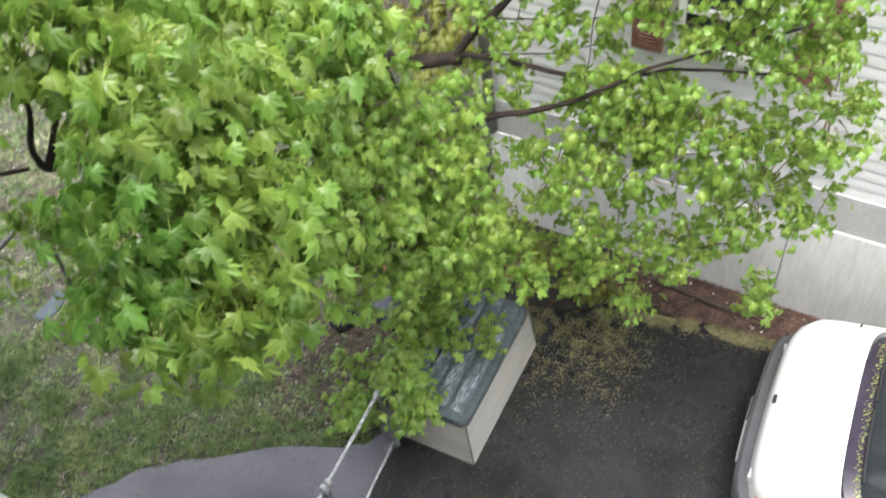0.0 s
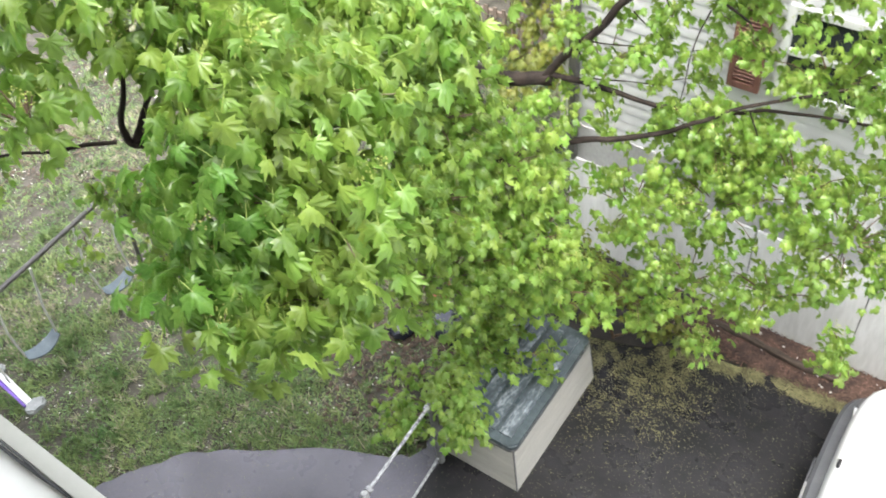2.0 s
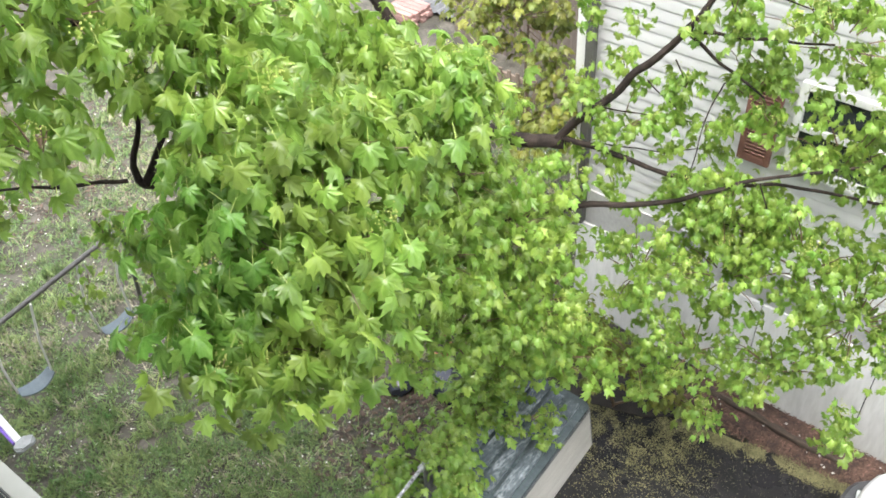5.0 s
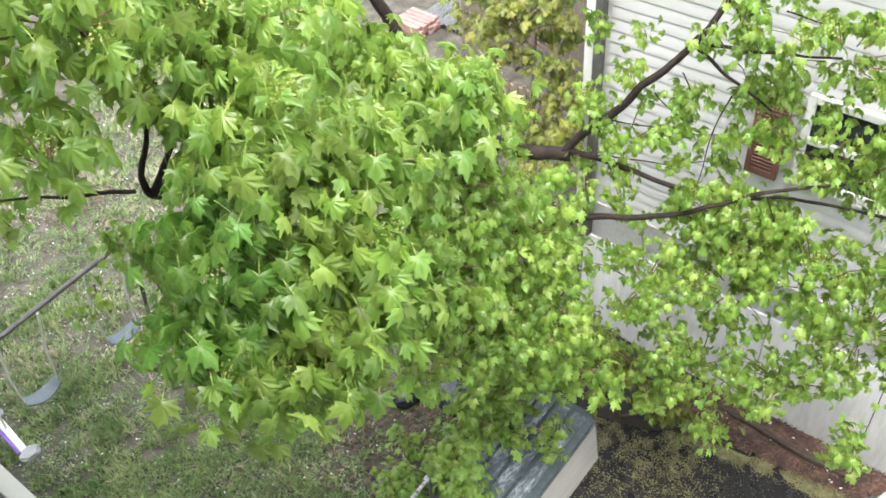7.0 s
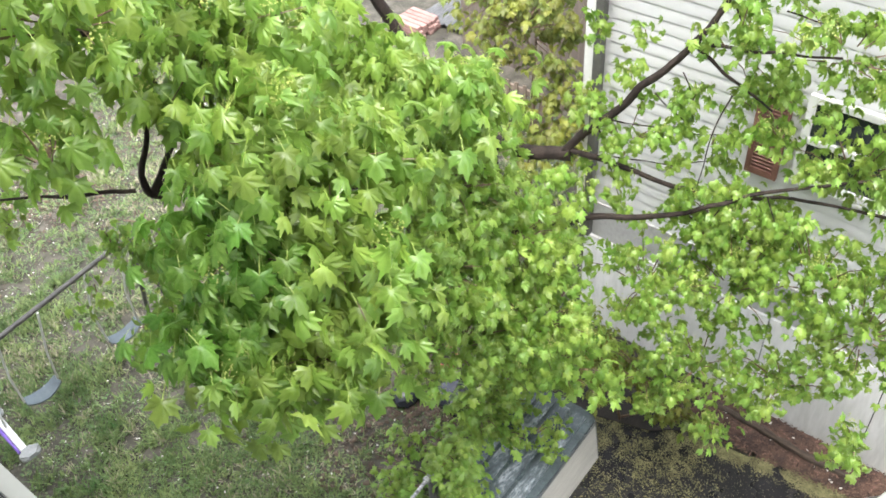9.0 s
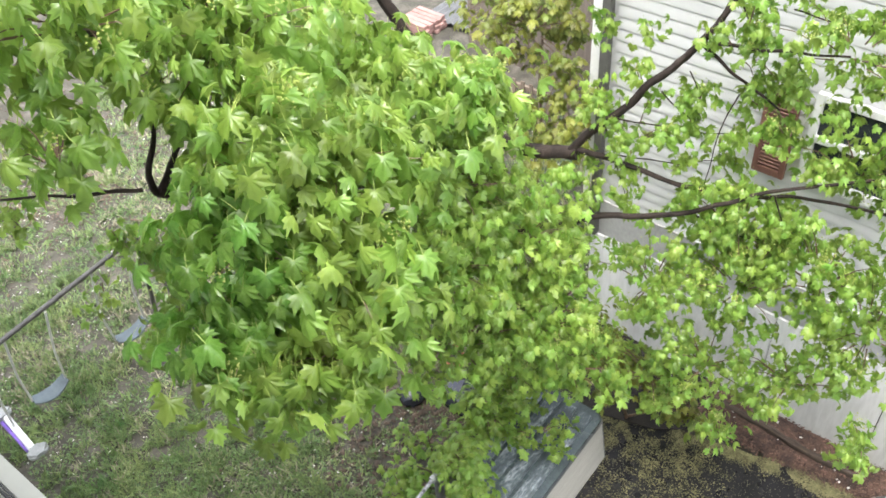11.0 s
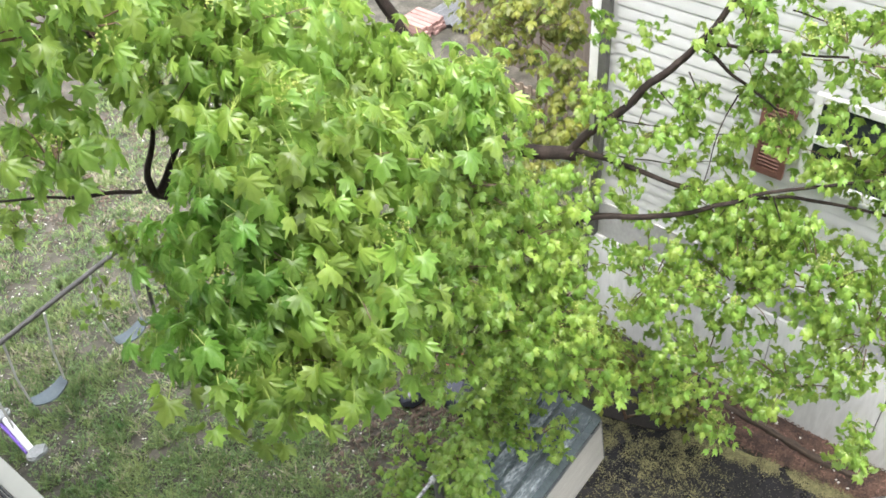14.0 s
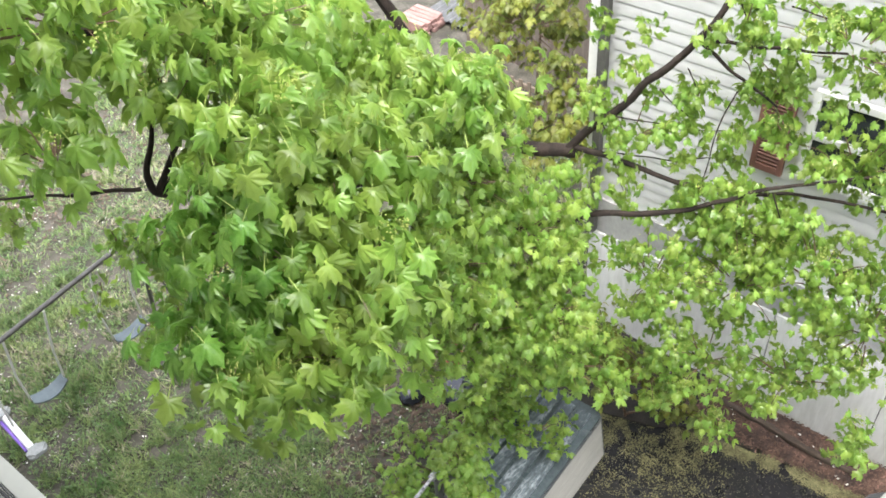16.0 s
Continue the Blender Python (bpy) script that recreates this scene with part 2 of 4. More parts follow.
# ---------- ground ----------
def ground_height(x, y):
    return 0.03 * noise.noise(Vector((x * 0.5, y * 0.5, 0))) + 0.012 * noise.noise(Vector((x * 2.3, y * 2.3, 4)))


def ground_sheet():
    """One sheet of soil to the horizon, fine where the yard is."""
    xs = [-900, -200, -60, -30] + [-22 + 0.25 * i for i in range(105)] + [6, 9, 20, 60, 200, 900]
    ys = [-900, -200, -60, -20, -8, -3] + [-1 + 0.25 * i for i in range(81)] + [21, 24, 30, 60, 200, 900]
    near = lambda x, y: -23 < x < 5 and -2 < y < 20
    verts = [(x, y, -0.05 + (ground_height(x, y) if near(x, y) else 0)) for y in ys for x in xs]
    w = len(xs)
    faces = [(j * w + i, j * w + i + 1, (j + 1) * w + i + 1, (j + 1) * w + i) for j in range(len(ys) - 1) for i in range(w - 1)]
    ob = mesh_part("ground", verts, faces, SOIL)
    ob.data.polygons.foreach_set("use_smooth", [True] * len(ob.data.polygons))
    tagged(ob, "patchy backyard soil with thin grass and fallen bits", "ground", kind="structure")


ground_sheet()

# the driveway's edge, from the house's foundation round to the fence and on along the lawn
EDGE = curve_points([(5, 5.62, 0), (-0.2, 5.5, 0), (-1.2, 5.3, 0), (-2.1, 5.05, 0), (-2.9, 4.75, 0), (-3.2, 4.1, 0), (-3.3, 3.2, 0), (-3.25, 2.78, 0), (-3.8, 2.46, 0),
                     (-4.86, 1.75, 0), (-5.35, 1.2, 0), (-5.6, 0.7, 0), (-5.7, -0.2, 0)], 60)
rng = random.Random(3)
outline = [(p.x + rng.uniform(-0.02, 0.02), p.y + rng.uniform(-0.025, 0.025)) for p in EDGE] + [(-5.7, -6), (5, -6)]


def driveway():
    # the dark paving ends at the fence line; the apron beyond has sky sheen painted in
    split = lambda y: -2.93 - 0.1 * (y - 1.93)
    r_edge = [p for p in outline[:60] if p[0] > split(p[1])]
    l_edge = [p for p in outline[:60] if p[0] <= split(p[1])]
    seam = [(split(y) + 0.02 * math.sin(y * 9), y) for y in (l_edge[0][1], 2.0, 1.4, 0.8, 0.2, -0.6, -2, -6)]
    tagged(part("driveway", prism(r_edge + seam + [(5, -6)], -0.12, 0.012), ASPHALT), "dark wet asphalt driveway strewn with fallen flowers", "driveway", kind="structure")
    tagged(part("driveway_apron", prism(l_edge + [(-5.7, -6)] + [(x - 0.004, y) for x, y in seam[::-1]], -0.12, 0.010), ASPHALT_SHEEN), "damp asphalt apron beside the lawn, sky sheen painted pale", "driveway", kind="structure")
    bed = [(-3.5, 4.75), (-2.95, 4.72), (-2.1, 5.0), (-1.85, 5.2), (-1.85, 5.87), (-3.5, 5.87)]
    tagged(part("soil_bed", prism(bed, -0.1, 0.03), DARK_SOIL), "dark damp soil between driveway and foundation", "soil", kind="structure")


driveway()


def inside(x, y):
    hit = False
    for (x0, y0), (x1, y1) in zip(outline, outline[1:] + outline[:1]):
        if (y0 > y) != (y1 > y) and x < x0 + (y - y0) / (y1 - y0) * (x1 - x0):
            hit = not hit
    return hit


def mulch_bed():
    """A raised strip of bark chips along the foundation."""
    rng = random.Random(8)
    verts, faces = [], []
    n = 70
    for i in range(n):
        x = -1.9 + 6.7 * i / (n - 1)
        y0 = 5.5 + 0.05 * math.sin(3 * x) - 0.30 * max(0, min(1, (-x - 0.2) / 2.2))
        for k, (f, z) in enumerate(((0, 0.013), (0.3, 0.04), (0.7, 0.045), (1, 0.03))):
            verts.append((x, y0 + (5.9 - y0) * f + rng.uniform(-0.02, 0.02) * (k < 3), z + rng.uniform(-0.015, 0.015) * (k > 0)))
    for i in range(n - 1):
        for k in range(3):
            faces.append((4 * i + k, 4 * i + 4 + k, 4 * i + 5 + k, 4 * i + 1 + k))
    bed = mesh_part("mulch_bed", verts, faces, MULCH)
    tagged(bed, "strip of reddish-brown bark mulch along the foundation", "mulch", kind="structure")
    # loose chips
    cv, cf = [], []
    for _ in range(4200):
        x = rng.uniform(-2.0, 2.5)
        y0 = 5.5 - 0.30 * max(0, min(1, (-x - 0.2) / 2.2))
        y = rng.uniform(y0 - 0.04, 5.88)
        add_flake(cv, cf, rng, (x, y, 0.03 + 0.02 * max(0, min(1, (y - y0) / 0.15))), rng.uniform(0.015, 0.045), rng.uniform(0.006, 0.014))
    chips = mesh_part("mulch_chips", cv, cf, MULCH)
    tagged(chips, "loose reddish bark chips", "mulch", kind="stuff")


def add_flake(verts, faces, rng, at, length, width):
    a = rng.uniform(0, 6.283)
    tilt = rng.uniform(-0.4, 0.4)
    dx, dy = math.cos(a), math.sin(a)
    k = len(verts)
    h = width * 0.5
    for s, t in ((-1, -1), (1, -1), (1, 1), (-1, 1)):
        verts.append((at[0] + dx * s * length / 2 - dy * t * width / 2, at[1] + dy * s * length / 2 + dx * t * width / 2, at[2] + s * tilt * length / 2 + h))
    verts.append((at[0], at[1], at[2] + h + width * 0.4))
    faces += [(k, k + 1, k + 4), (k + 1, k + 2, k + 4), (k + 2, k + 3, k + 4), (k + 3, k, k + 4)]


mulch_bed()

# ---------- the neighbouring house ----------
WALL_Y = 5.9
house = thing("house", "white vinyl-sided house on a tall grey concrete foundation", "house", (2.5, 9.0, 0))
house_at = Vector((2.5, 9.0, 0))


def hpart(name, bm, mat, parent=None, label=""):
    bmesh.ops.translate(bm, verts=bm.verts, vec=-house_at)
    return part(name, bm, mat, parent or house, label)


for a, b in ((-3.5, -1.515), (-1.505, -0.435), (-0.425, 1.4), (1.41, 3.3), (3.31, 8.4)):
    hpart("foundation_panel", block((a, WALL_Y - 0.03, -0.4), (b, 6.3, 1.275), 0.006), CONCRETE)
hpart("upper_foundation", block((-3.46, WALL_Y - 0.002, 1.275), (8.4, 6.3, 1.7)), CONCRETE_UP, None, "darker grey parged concrete band")
hpart("foundation_core", block((-3.45, WALL_Y + 0.0, -0.4), (8.39, 6.28, 1.27)), JOINT)
hpart("wall", block((-3.46, WALL_Y + 0.04, 1.7), (8.4, 12.2, 5.9)), SIDING)
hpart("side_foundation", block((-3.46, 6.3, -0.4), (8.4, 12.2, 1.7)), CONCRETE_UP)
hpart("starter_strip", block((-3.4, WALL_Y + 0.002, 1.68), (8.4, WALL_Y + 0.036, 1.7), 0.003), TRIM)
hpart("corner_board", block((-3.62, WALL_Y - 0.03, 1.66), (-3.52, WALL_Y + 0.07, 5.9), 0.006), TRIM, None, "white corner board")
spout = block((-3.5, WALL_Y - 0.09, 1.3), (-3.42, WALL_Y - 0.012, 5.9), 0.014)
hpart("downspout", spout, DOWNSPOUT, None, "dark metal downspout")


def siding_board(length):
    """One lap: its lower edge stands proud and curls under."""
    bm = bmesh.new()
    prof = [(0.0, 0.0), (-0.018, 0.0), (-0.02, 0.006), (-0.004, 0.112), (0.0, 0.114)]
    ends = [[bm.verts.new((x, y, z)) for y, z in prof] for x in (0, length)]
    for i in range(len(prof) - 1):
        bm.faces.new((ends[0][i], ends[0][i + 1], ends[1][i + 1], ends[1][i]))
    for e in ends:
        bm.faces.new(e)
    return finish(bm, "siding_board", SIDING)


boards = siding_board(8.4 + 3.40)
i = 0
z = 1.7
while z < 5.85:
    ob = new("siding_board", boards)
    ob.parent = house
    ob.location = Vector((-3.40, WALL_Y + 0.038, z)) - house_at
    z += 0.111
# roof, above all that is seen
roof = bmesh.new()
for sgn, y0 in ((1, 5.4), (-1, 12.7)):
    v = [roof.verts.new(c) for c in ((-3.9, y0, 5.75), (8.8, y0, 5.75), (8.8, 9.05, 7.7), (-3.9, 9.05, 7.7))]
    w = [roof.verts.new(x.co + Vector((0, 0, 0.12))) for x in v]
    roof.faces.new(v), roof.faces.new(w)
    for k in range(4):
        roof.faces.new((v[k], v[(k + 1) % 4], w[(k + 1) % 4], w[k]))
hpart("roof", roof, ROOF)
hpart("gutter", block((-3.9, 5.3, 5.7), (8.8, 5.42, 5.82), 0.02), TRIM)


def window_unit(x0, x1, z0, z1):
    y = WALL_Y
    win = hpart("window", block((x0 + 0.05, y - 0.01, z0 + 0.05), (x1 - 0.05, y + 0.02, z1 - 0.05)), DARK_GLASS, None, "dark double-hung window")
    for lo, hi in (((x0, z0), (x0 + 0.06, z1)), ((x1 - 0.06, z0), (x1, z1)), ((x0 + 0.06, z1 - 0.06), (x1 - 0.06, z1)), ((x0 + 0.06, z0), (x1 - 0.06, z0 + 0.06)),
                   ((x0 + 0.06, (z0 + z1) / 2 - 0.025), (x1 - 0.06, (z0 + z1) / 2 + 0.025))):
        hpart("window_frame", block((lo[0], y - 0.045, lo[1]), (hi[0], y + 0.01, hi[1]), 0.006), TRIM, win)
    hpart("window_sill", block((x0 - 0.02, y - 0.045, z0 - 0.03), (x1 + 0.02, y + 0.0, z0 - 0.003), 0.006), TRIM, win)


window_unit(-1.66, -0.86, 2.84, 3.62)


def shutter(x0, x1, z0, z1):
    y = WALL_Y - 0.05
    fr = bmesh.new()
    for lo, hi in (((x0, z0), (x0 + 0.045, z1)), ((x1 - 0.045, z0), (x1, z1)), ((x0 + 0.045, z1 - 0.06), (x1 - 0.045, z1)), ((x0 + 0.045, z0), (x1 - 0.045, z0 + 0.06)),
                   ((x0 + 0.045, (z0 + z1) / 2 - 0.03), (x1 - 0.045, (z0 + z1) / 2 + 0.03))):
        block((lo[0], y, lo[1]), (hi[0], y + 0.04, hi[1]), 0.005, fr)
    block((x0 + 0.02, y + 0.032, z0 + 0.02), (x1 - 0.02, y + 0.046, z1 - 0.02), 0.0, fr)
    sh = hpart("shutter", fr, SHUTTER, None, "reddish-brown louvred shutter")
    z = z0 + 0.075
    while z < z1 - 0.07:
        if abs(z - (z0 + z1) / 2) > 0.05:
            hpart("louvre", block((x0 + 0.045, y + 0.012, z - 0.019), (x1 - 0.045, y + 0.028, z + 0.019), 0.0, None, Matrix.Rotation(radians(25), 4, 'X')), SHUTTER, sh)
        z += 0.034


shutter(-2.03, -1.76, 2.76, 3.54)
shutter(-0.72, -0.43, 2.78, 3.58)

# ---------- storage box ----------
def deck_box():
    box = thing("deck_box", "taupe resin deck box with a ribbed grey-green lid, wet from rain", "storage box", (-2.712, 3.7, 0.012))
    box.rotation_euler = (0, 0, radians(2.5))
    L, Wd, Hh = 1.36, 0.755, 0.615
    # body: four walls, drawn in a little towards the ground
    for nm, pts in (("front_panel", ((-Wd / 2, -L / 2), (Wd / 2, -L / 2))), ("side_panel", ((Wd / 2, -L / 2), (Wd / 2, L / 2))),
                    ("back_panel", ((Wd / 2, L / 2), (-Wd / 2, L / 2))), ("side_panel", ((-Wd / 2, L / 2), (-Wd / 2, -L / 2)))):
        bm = bmesh.new()
        a, b = Vector((*pts[0], 0)), Vector((*pts[1], 0))
        inward = Vector((-(b - a).y, (b - a).x, 0)).normalized()
        d = (b - a).normalized()
        n = 13
        rows_ = []
        for k in range(n + 1):
            zz = Hh * k / n
            for dz, out in ((0.0, 0.0018), (0.036, 0.0)):
                if k == n and dz:
                    continue
                draw = -0.045 * (1 - (zz + dz) / Hh) + 0.003
                ins = inward * (draw + out)
                rows_.append([bm.verts.new(a + d * (draw + 0.003) + ins + Vector((0, 0, zz + dz))), bm.verts.new(b - d * (draw + 0.003) + ins + Vector((0, 0, zz + dz)))])
        for r0, r1 in zip(rows_, rows_[1:]):
            bm.faces.new((r0[0], r0[1], r1[1], r1[0]))
        part(nm, bm, RESIN, box)
    for sx in (-1, 1):
        for sy in (-1, 1):
            part("corner_seam", tube([(sx * (Wd / 2 + 0.036), sy * (L / 2 + 0.036), 0.0), (sx * (Wd / 2 - 0.008), sy * (L / 2 - 0.008), Hh)], 0.009, 8), POST_GREY, box)
    # lid: rounded slab with long ribs
    lid = part("lid", rounded_slab(Wd + 0.015, L + 0.02, 0.07, Hh - 0.01, Hh + 0.055), RESIN_LID, box, "weathered grey-green ribbed lid")
    for i in range(4):
        x = -Wd / 2 + 0.13 + i * (Wd - 0.26) / 3
        part("rib", block((x - 0.064, -L / 2 + 0.07, Hh + 0.04), (x + 0.064, L / 2 - 0.07, Hh + 0.075), 0.014), RESIN_RIB, lid, "worn raised rib with white reflections painted in")
    part("lid_rim", rim(Wd + 0.022, L + 0.027, 0.074, Hh - 0.03, Hh + 0.0), POST_GREY, box)


def rounded_outline(w, l, r, seg=6):
    pts = []
    for cx, cy, a0 in ((w / 2 - r, l / 2 - r, 0), (-w / 2 + r, l / 2 - r, 90), (-w / 2 + r, -l / 2 + r, 180), (w / 2 - r, -l / 2 + r, 270)):
        for k in range(seg + 1):
            a = radians(a0 + 90 * k / seg)
            pts.append((cx + r * math.cos(a), cy + r * math.sin(a)))
    return pts


def rounded_slab(w, l, r, z0, z1):
    bm = prism(rounded_outline(w, l, r), z0, z1)
    e = [e for e in bm.edges if all(abs(v.co.z - z1) < 1e-5 for v in e.verts)]
    bmesh.ops.bevel(bm, geom=e, offset=0.02, segments=3, affect='EDGES')
    return bm


def rim(w, l, r, z0, z1):
    bm = bmesh.new()
    o, i_ = rounded_outline(w, l, r), rounded_outline(w - 0.02, l - 0.02, r - 0.01)
    loops = [[bm.verts.new((x, y, zz)) for x, y in q] for q, zz in ((o, z0), (o, z1), (i_, z1), (i_, z0))]
    n = len(o)
    for a, b in zip(loops, loops[1:] + loops[:1]):
        for k in range(n):
            bm.faces.new((a[k], a[(k + 1) % n], b[(k + 1) % n], b[k]))
    return bm


deck_box()


# ---------- pipe fence by the box ----------
def pipe_fence():
    f = thing("pipe_fence", "galvanised pipe fence with a dark post, wet, beside the deck box", "fence", (-3.05, 3.0, 0))

    def p(name, pts, r, mat, parent=None, label=""):
        return part(name, tube([Vector(q) - Vector((-3.05, 3.0, 0)) for q in pts], r, 10), mat, parent or f, label)

    p("top_rail", [(-3.015, 2.84, 1.0), (-2.935, 1.93, 1.0)], 0.016, GALV)
    p("top_rail", [(-2.93, 1.85, 1.0), (-2.86, 1.2, 1.0)], 0.016, GALV)
    p("top_rail", [(-3.02, 2.88, 1.0), (-3.1, 3.66, 1.0), (-3.155, 4.21, 1.0), (-3.23, 4.93, 1.0)], 0.015, GALV)
    p("bottom_rail", [(-3.015, 2.82, 0.12), (-2.905, 1.97, 0.12)], 0.013, GALV)
    for x, y in ((-3.02, 2.86), (-2.932, 1.89), (-3.23, 4.93)):
        post = p("post", [(x, y, -0.1), (x, y, 1.0)], 0.034, POST_GREY, None, "dark weathered post")
        p("post_cap", [(x, y, 0.97), (x, y, 1.02), (x, y, 1.045)], [0.04, 0.04, 0.022], GALV, post)
    for x, y in ((-2.937, 1.95), (-3.012, 2.8)):
        p("hinge_clamp", [(x, y - 0.02, 1.0), (x, y + 0.02, 1.0)], 0.032, GALV)
    # dented sheet leaning at the far post
    part("leaning_panel", block((0.02, -0.12, 0.02), (0.045, 0.1, 0.93), 0.004, None, Matrix.Rotation(radians(6), 4, 'Y')), POST_GREY, f, "grey metal panel")


pipe_fence()


# ---------- car ----------
def car():
    """Front end at low x. Sections across the car, lofted along it."""
    c0 = Vector((-0.115, 4.3, 0.0))
    c = thing("car", "white minivan with a grey front bumper parked on the driveway", "car", c0)
    c.rotation_euler = (0, 0, radians(4))
    # x, half width, height of the side edge, height in the middle
    prof = [(0.02, 0.89, 0.72, 0.74), (0.04, 0.905, 0.79, 0.82), (0.10, 0.92, 0.86, 0.89), (0.25, 0.925, 0.90, 0.95), (0.45, 0.93, 0.93, 1.0), (0.635, 0.935, 0.95, 1.03)]
    bow = lambda y, hw: 0.03 * (y / hw) ** 2 + 0.05 * (y / hw) ** 6 + 0.09 * abs(y / hw) ** 14

    def loft(rows_, steps=14, low=None):
        bm = bmesh.new()
        grid = []
        for x, hw, ze, zm in rows_:
            line = []
            for k in range(steps + 1):
                s = -1 + 2 * k / steps
                y = hw * math.sin(s * math.pi / 2) if abs(s) < 1 else hw * s
                q = abs(y / hw)
                line.append(bm.verts.new((x + bow(y, hw), y, zm + (ze - zm) * q ** 4)))
            grid.append(line)
        for a, b in zip(grid, grid[1:]):
            for k in range(steps):
                bm.faces.new((a[k], a[k + 1], b[k + 1], b[k]))
        return bm, grid

    bm, grid = loft(prof)
    # nose and wings down to the bumper line
    nose = [bm.verts.new((v.co.x - 0.012, v.co.y * 1.005, 0.58)) for v in grid[0]]
    for k in range(len(nose) - 1):
        bm.faces.new((nose[k], nose[k + 1], grid[0][k + 1], grid[0][k]))
    for e in (0, -1):
        lows = [bm.verts.new((r[e].co.x, r[e].co.y * 1.03, 0.3 if 2 < i else 0.5)) for i, r in enumerate(grid)]
        for i in range(len(grid) - 1):
            bm.faces.new((grid[i][e], grid[i + 1][e], lows[i + 1], lows[i]))
    part("hood", bm, CAR_WHITE, c, "white painted bonnet and wings")
    # windscreen: dark cowl first, then the glass up to the roof
    bm, _ = loft([(0.64, 0.87, 0.957, 1.034), (0.76, 0.86, 0.975, 1.05)])
    part("cowl", bm, TINT, c, "dark purple-tinted cowl strip with fallen flowers")
    bm, _ = loft([(0.765, 0.855, 0.976, 1.054), (1.3, 0.8, 1.32, 1.4), (1.75, 0.74, 1.62, 1.68)])
    part("windscreen", bm, DARK_GLASS, c)
    bm, g = loft([(1.75, 0.74, 1.615, 1.675), (2.2, 0.77, 1.68, 1.75), (3.4, 0.77, 1.68, 1.75), (4.3, 0.72, 1.58, 1.66)])
    part("roof", bm, CAR_WHITE, c)
    body = bmesh.new()
    for sy in (-1, 1):
        block((1.03, sy * 0.91 - 0.02, 0.28), (4.45, sy * 0.91 + 0.02, 0.95), 0.03, body)
    block((4.42, -0.82, 0.3), (4.6, 0.82, 1.0), 0.05, body)
    part("body", body, CAR_WHITE, c)
    sides = bmesh.new()
    for sy in (-1, 1):
        v = [sides.verts.new(q) for q in ((1.0, sy * 0.89, 0.95), (4.4, sy * 0.89, 0.95), (4.3, sy * 0.72, 1.62), (1.85, sy * 0.73, 1.62))]
        sides.faces.new(v)
    part("side_window", sides, DARK_GLASS, c)
    # bumper: a bowed bar below the nose
    bm = bmesh.new()
    rings = []
    for k in range(17):
        s = -1 + k / 8
        y = 0.91 * math.sin(s * math.pi / 2)
        x = bow(y, 0.91) - 0.01
        rings.append([bm.verts.new((x + dx, y, zz)) for dx, zz in ((0.06, 0.60), (-0.055, 0.585), (-0.085, 0.55), (-0.085, 0.36), (0.06, 0.3))])
    for a, b in zip(rings, rings[1:]):
        for k in range(4):
            bm.faces.new((a[k], a[k + 1], b[k + 1], b[k]))
    bumper = part("bumper", bm, CAR_GREY, c, "grey plastic front bumper")
    bm = bmesh.new()
    tube([(bow(y, 0.86) - 0.1, y, 0.52) for y in [-0.5 + 0.1 * k for k in range(5)]], 0.014, 8, bm)
    part("bumper_strip", bm, CHROME, bumper)
    part("number_plate", block((-0.115, -0.16, 0.4), (-0.1, 0.16, 0.52), 0.003), CAR_GREY, bumper)
    # lamps at the near corner and its mate, emblem, washer nozzles, wipers
    for sy in (-1, 1):
        part("headlamp", block((0.035, sy * 0.56 - 0.13, 0.60), (0.09, sy * 0.56 + 0.13, 0.68), 0.015, None, Matrix.Rotation(radians(sy * 8), 4, 'Z')), LENS, c)
        part("turn_signal", block((0.12, sy * 0.86 - 0.03, 0.63), (0.22, sy * 0.86 + 0.03, 0.71), 0.015, None, Matrix.Rotation(radians(sy * 40), 4, 'Z')), AMBER, c, "amber turn signal")
    part("emblem", block((0.045, -0.06, 0.852), (0.075, 0.02, 0.872), 0.008, None, Matrix.Rotation(radians(-50), 4, 'Y')), BLACK, c, "small dark oval emblem")
    part("washer_nozzle", block((0.55, 0.86, 0.962), (0.57, 0.89, 0.978), 0.004), BLACK, c)
    for y0 in (-0.62, 0.1):
        w = part("wiper", tube([(0.77 + bow(y, 0.86), y, 1.078 - 0.05 * (y / 0.86) ** 4) for y in [y0 + 0.08 * k for k in range(9)]], 0.012, 8), BLACK, c)
    for x in (0.85, 3.6):
        for sy in (-1, 1):
            wheel = part("wheel", tube([(x, sy * 0.66, 0.31), (x, sy * 0.85, 0.31)], 0.3, 28), BLACK, c)
            part("rim", tube([(x, sy * 0.84, 0.31), (x, sy * 0.862, 0.31)], [0.19, 0.17], 20), CHROME, wheel)
    part("underbody", block((0.15, -0.78, 0.2), (4.4, 0.78, 0.5), 0.03), BLACK, c)


car()


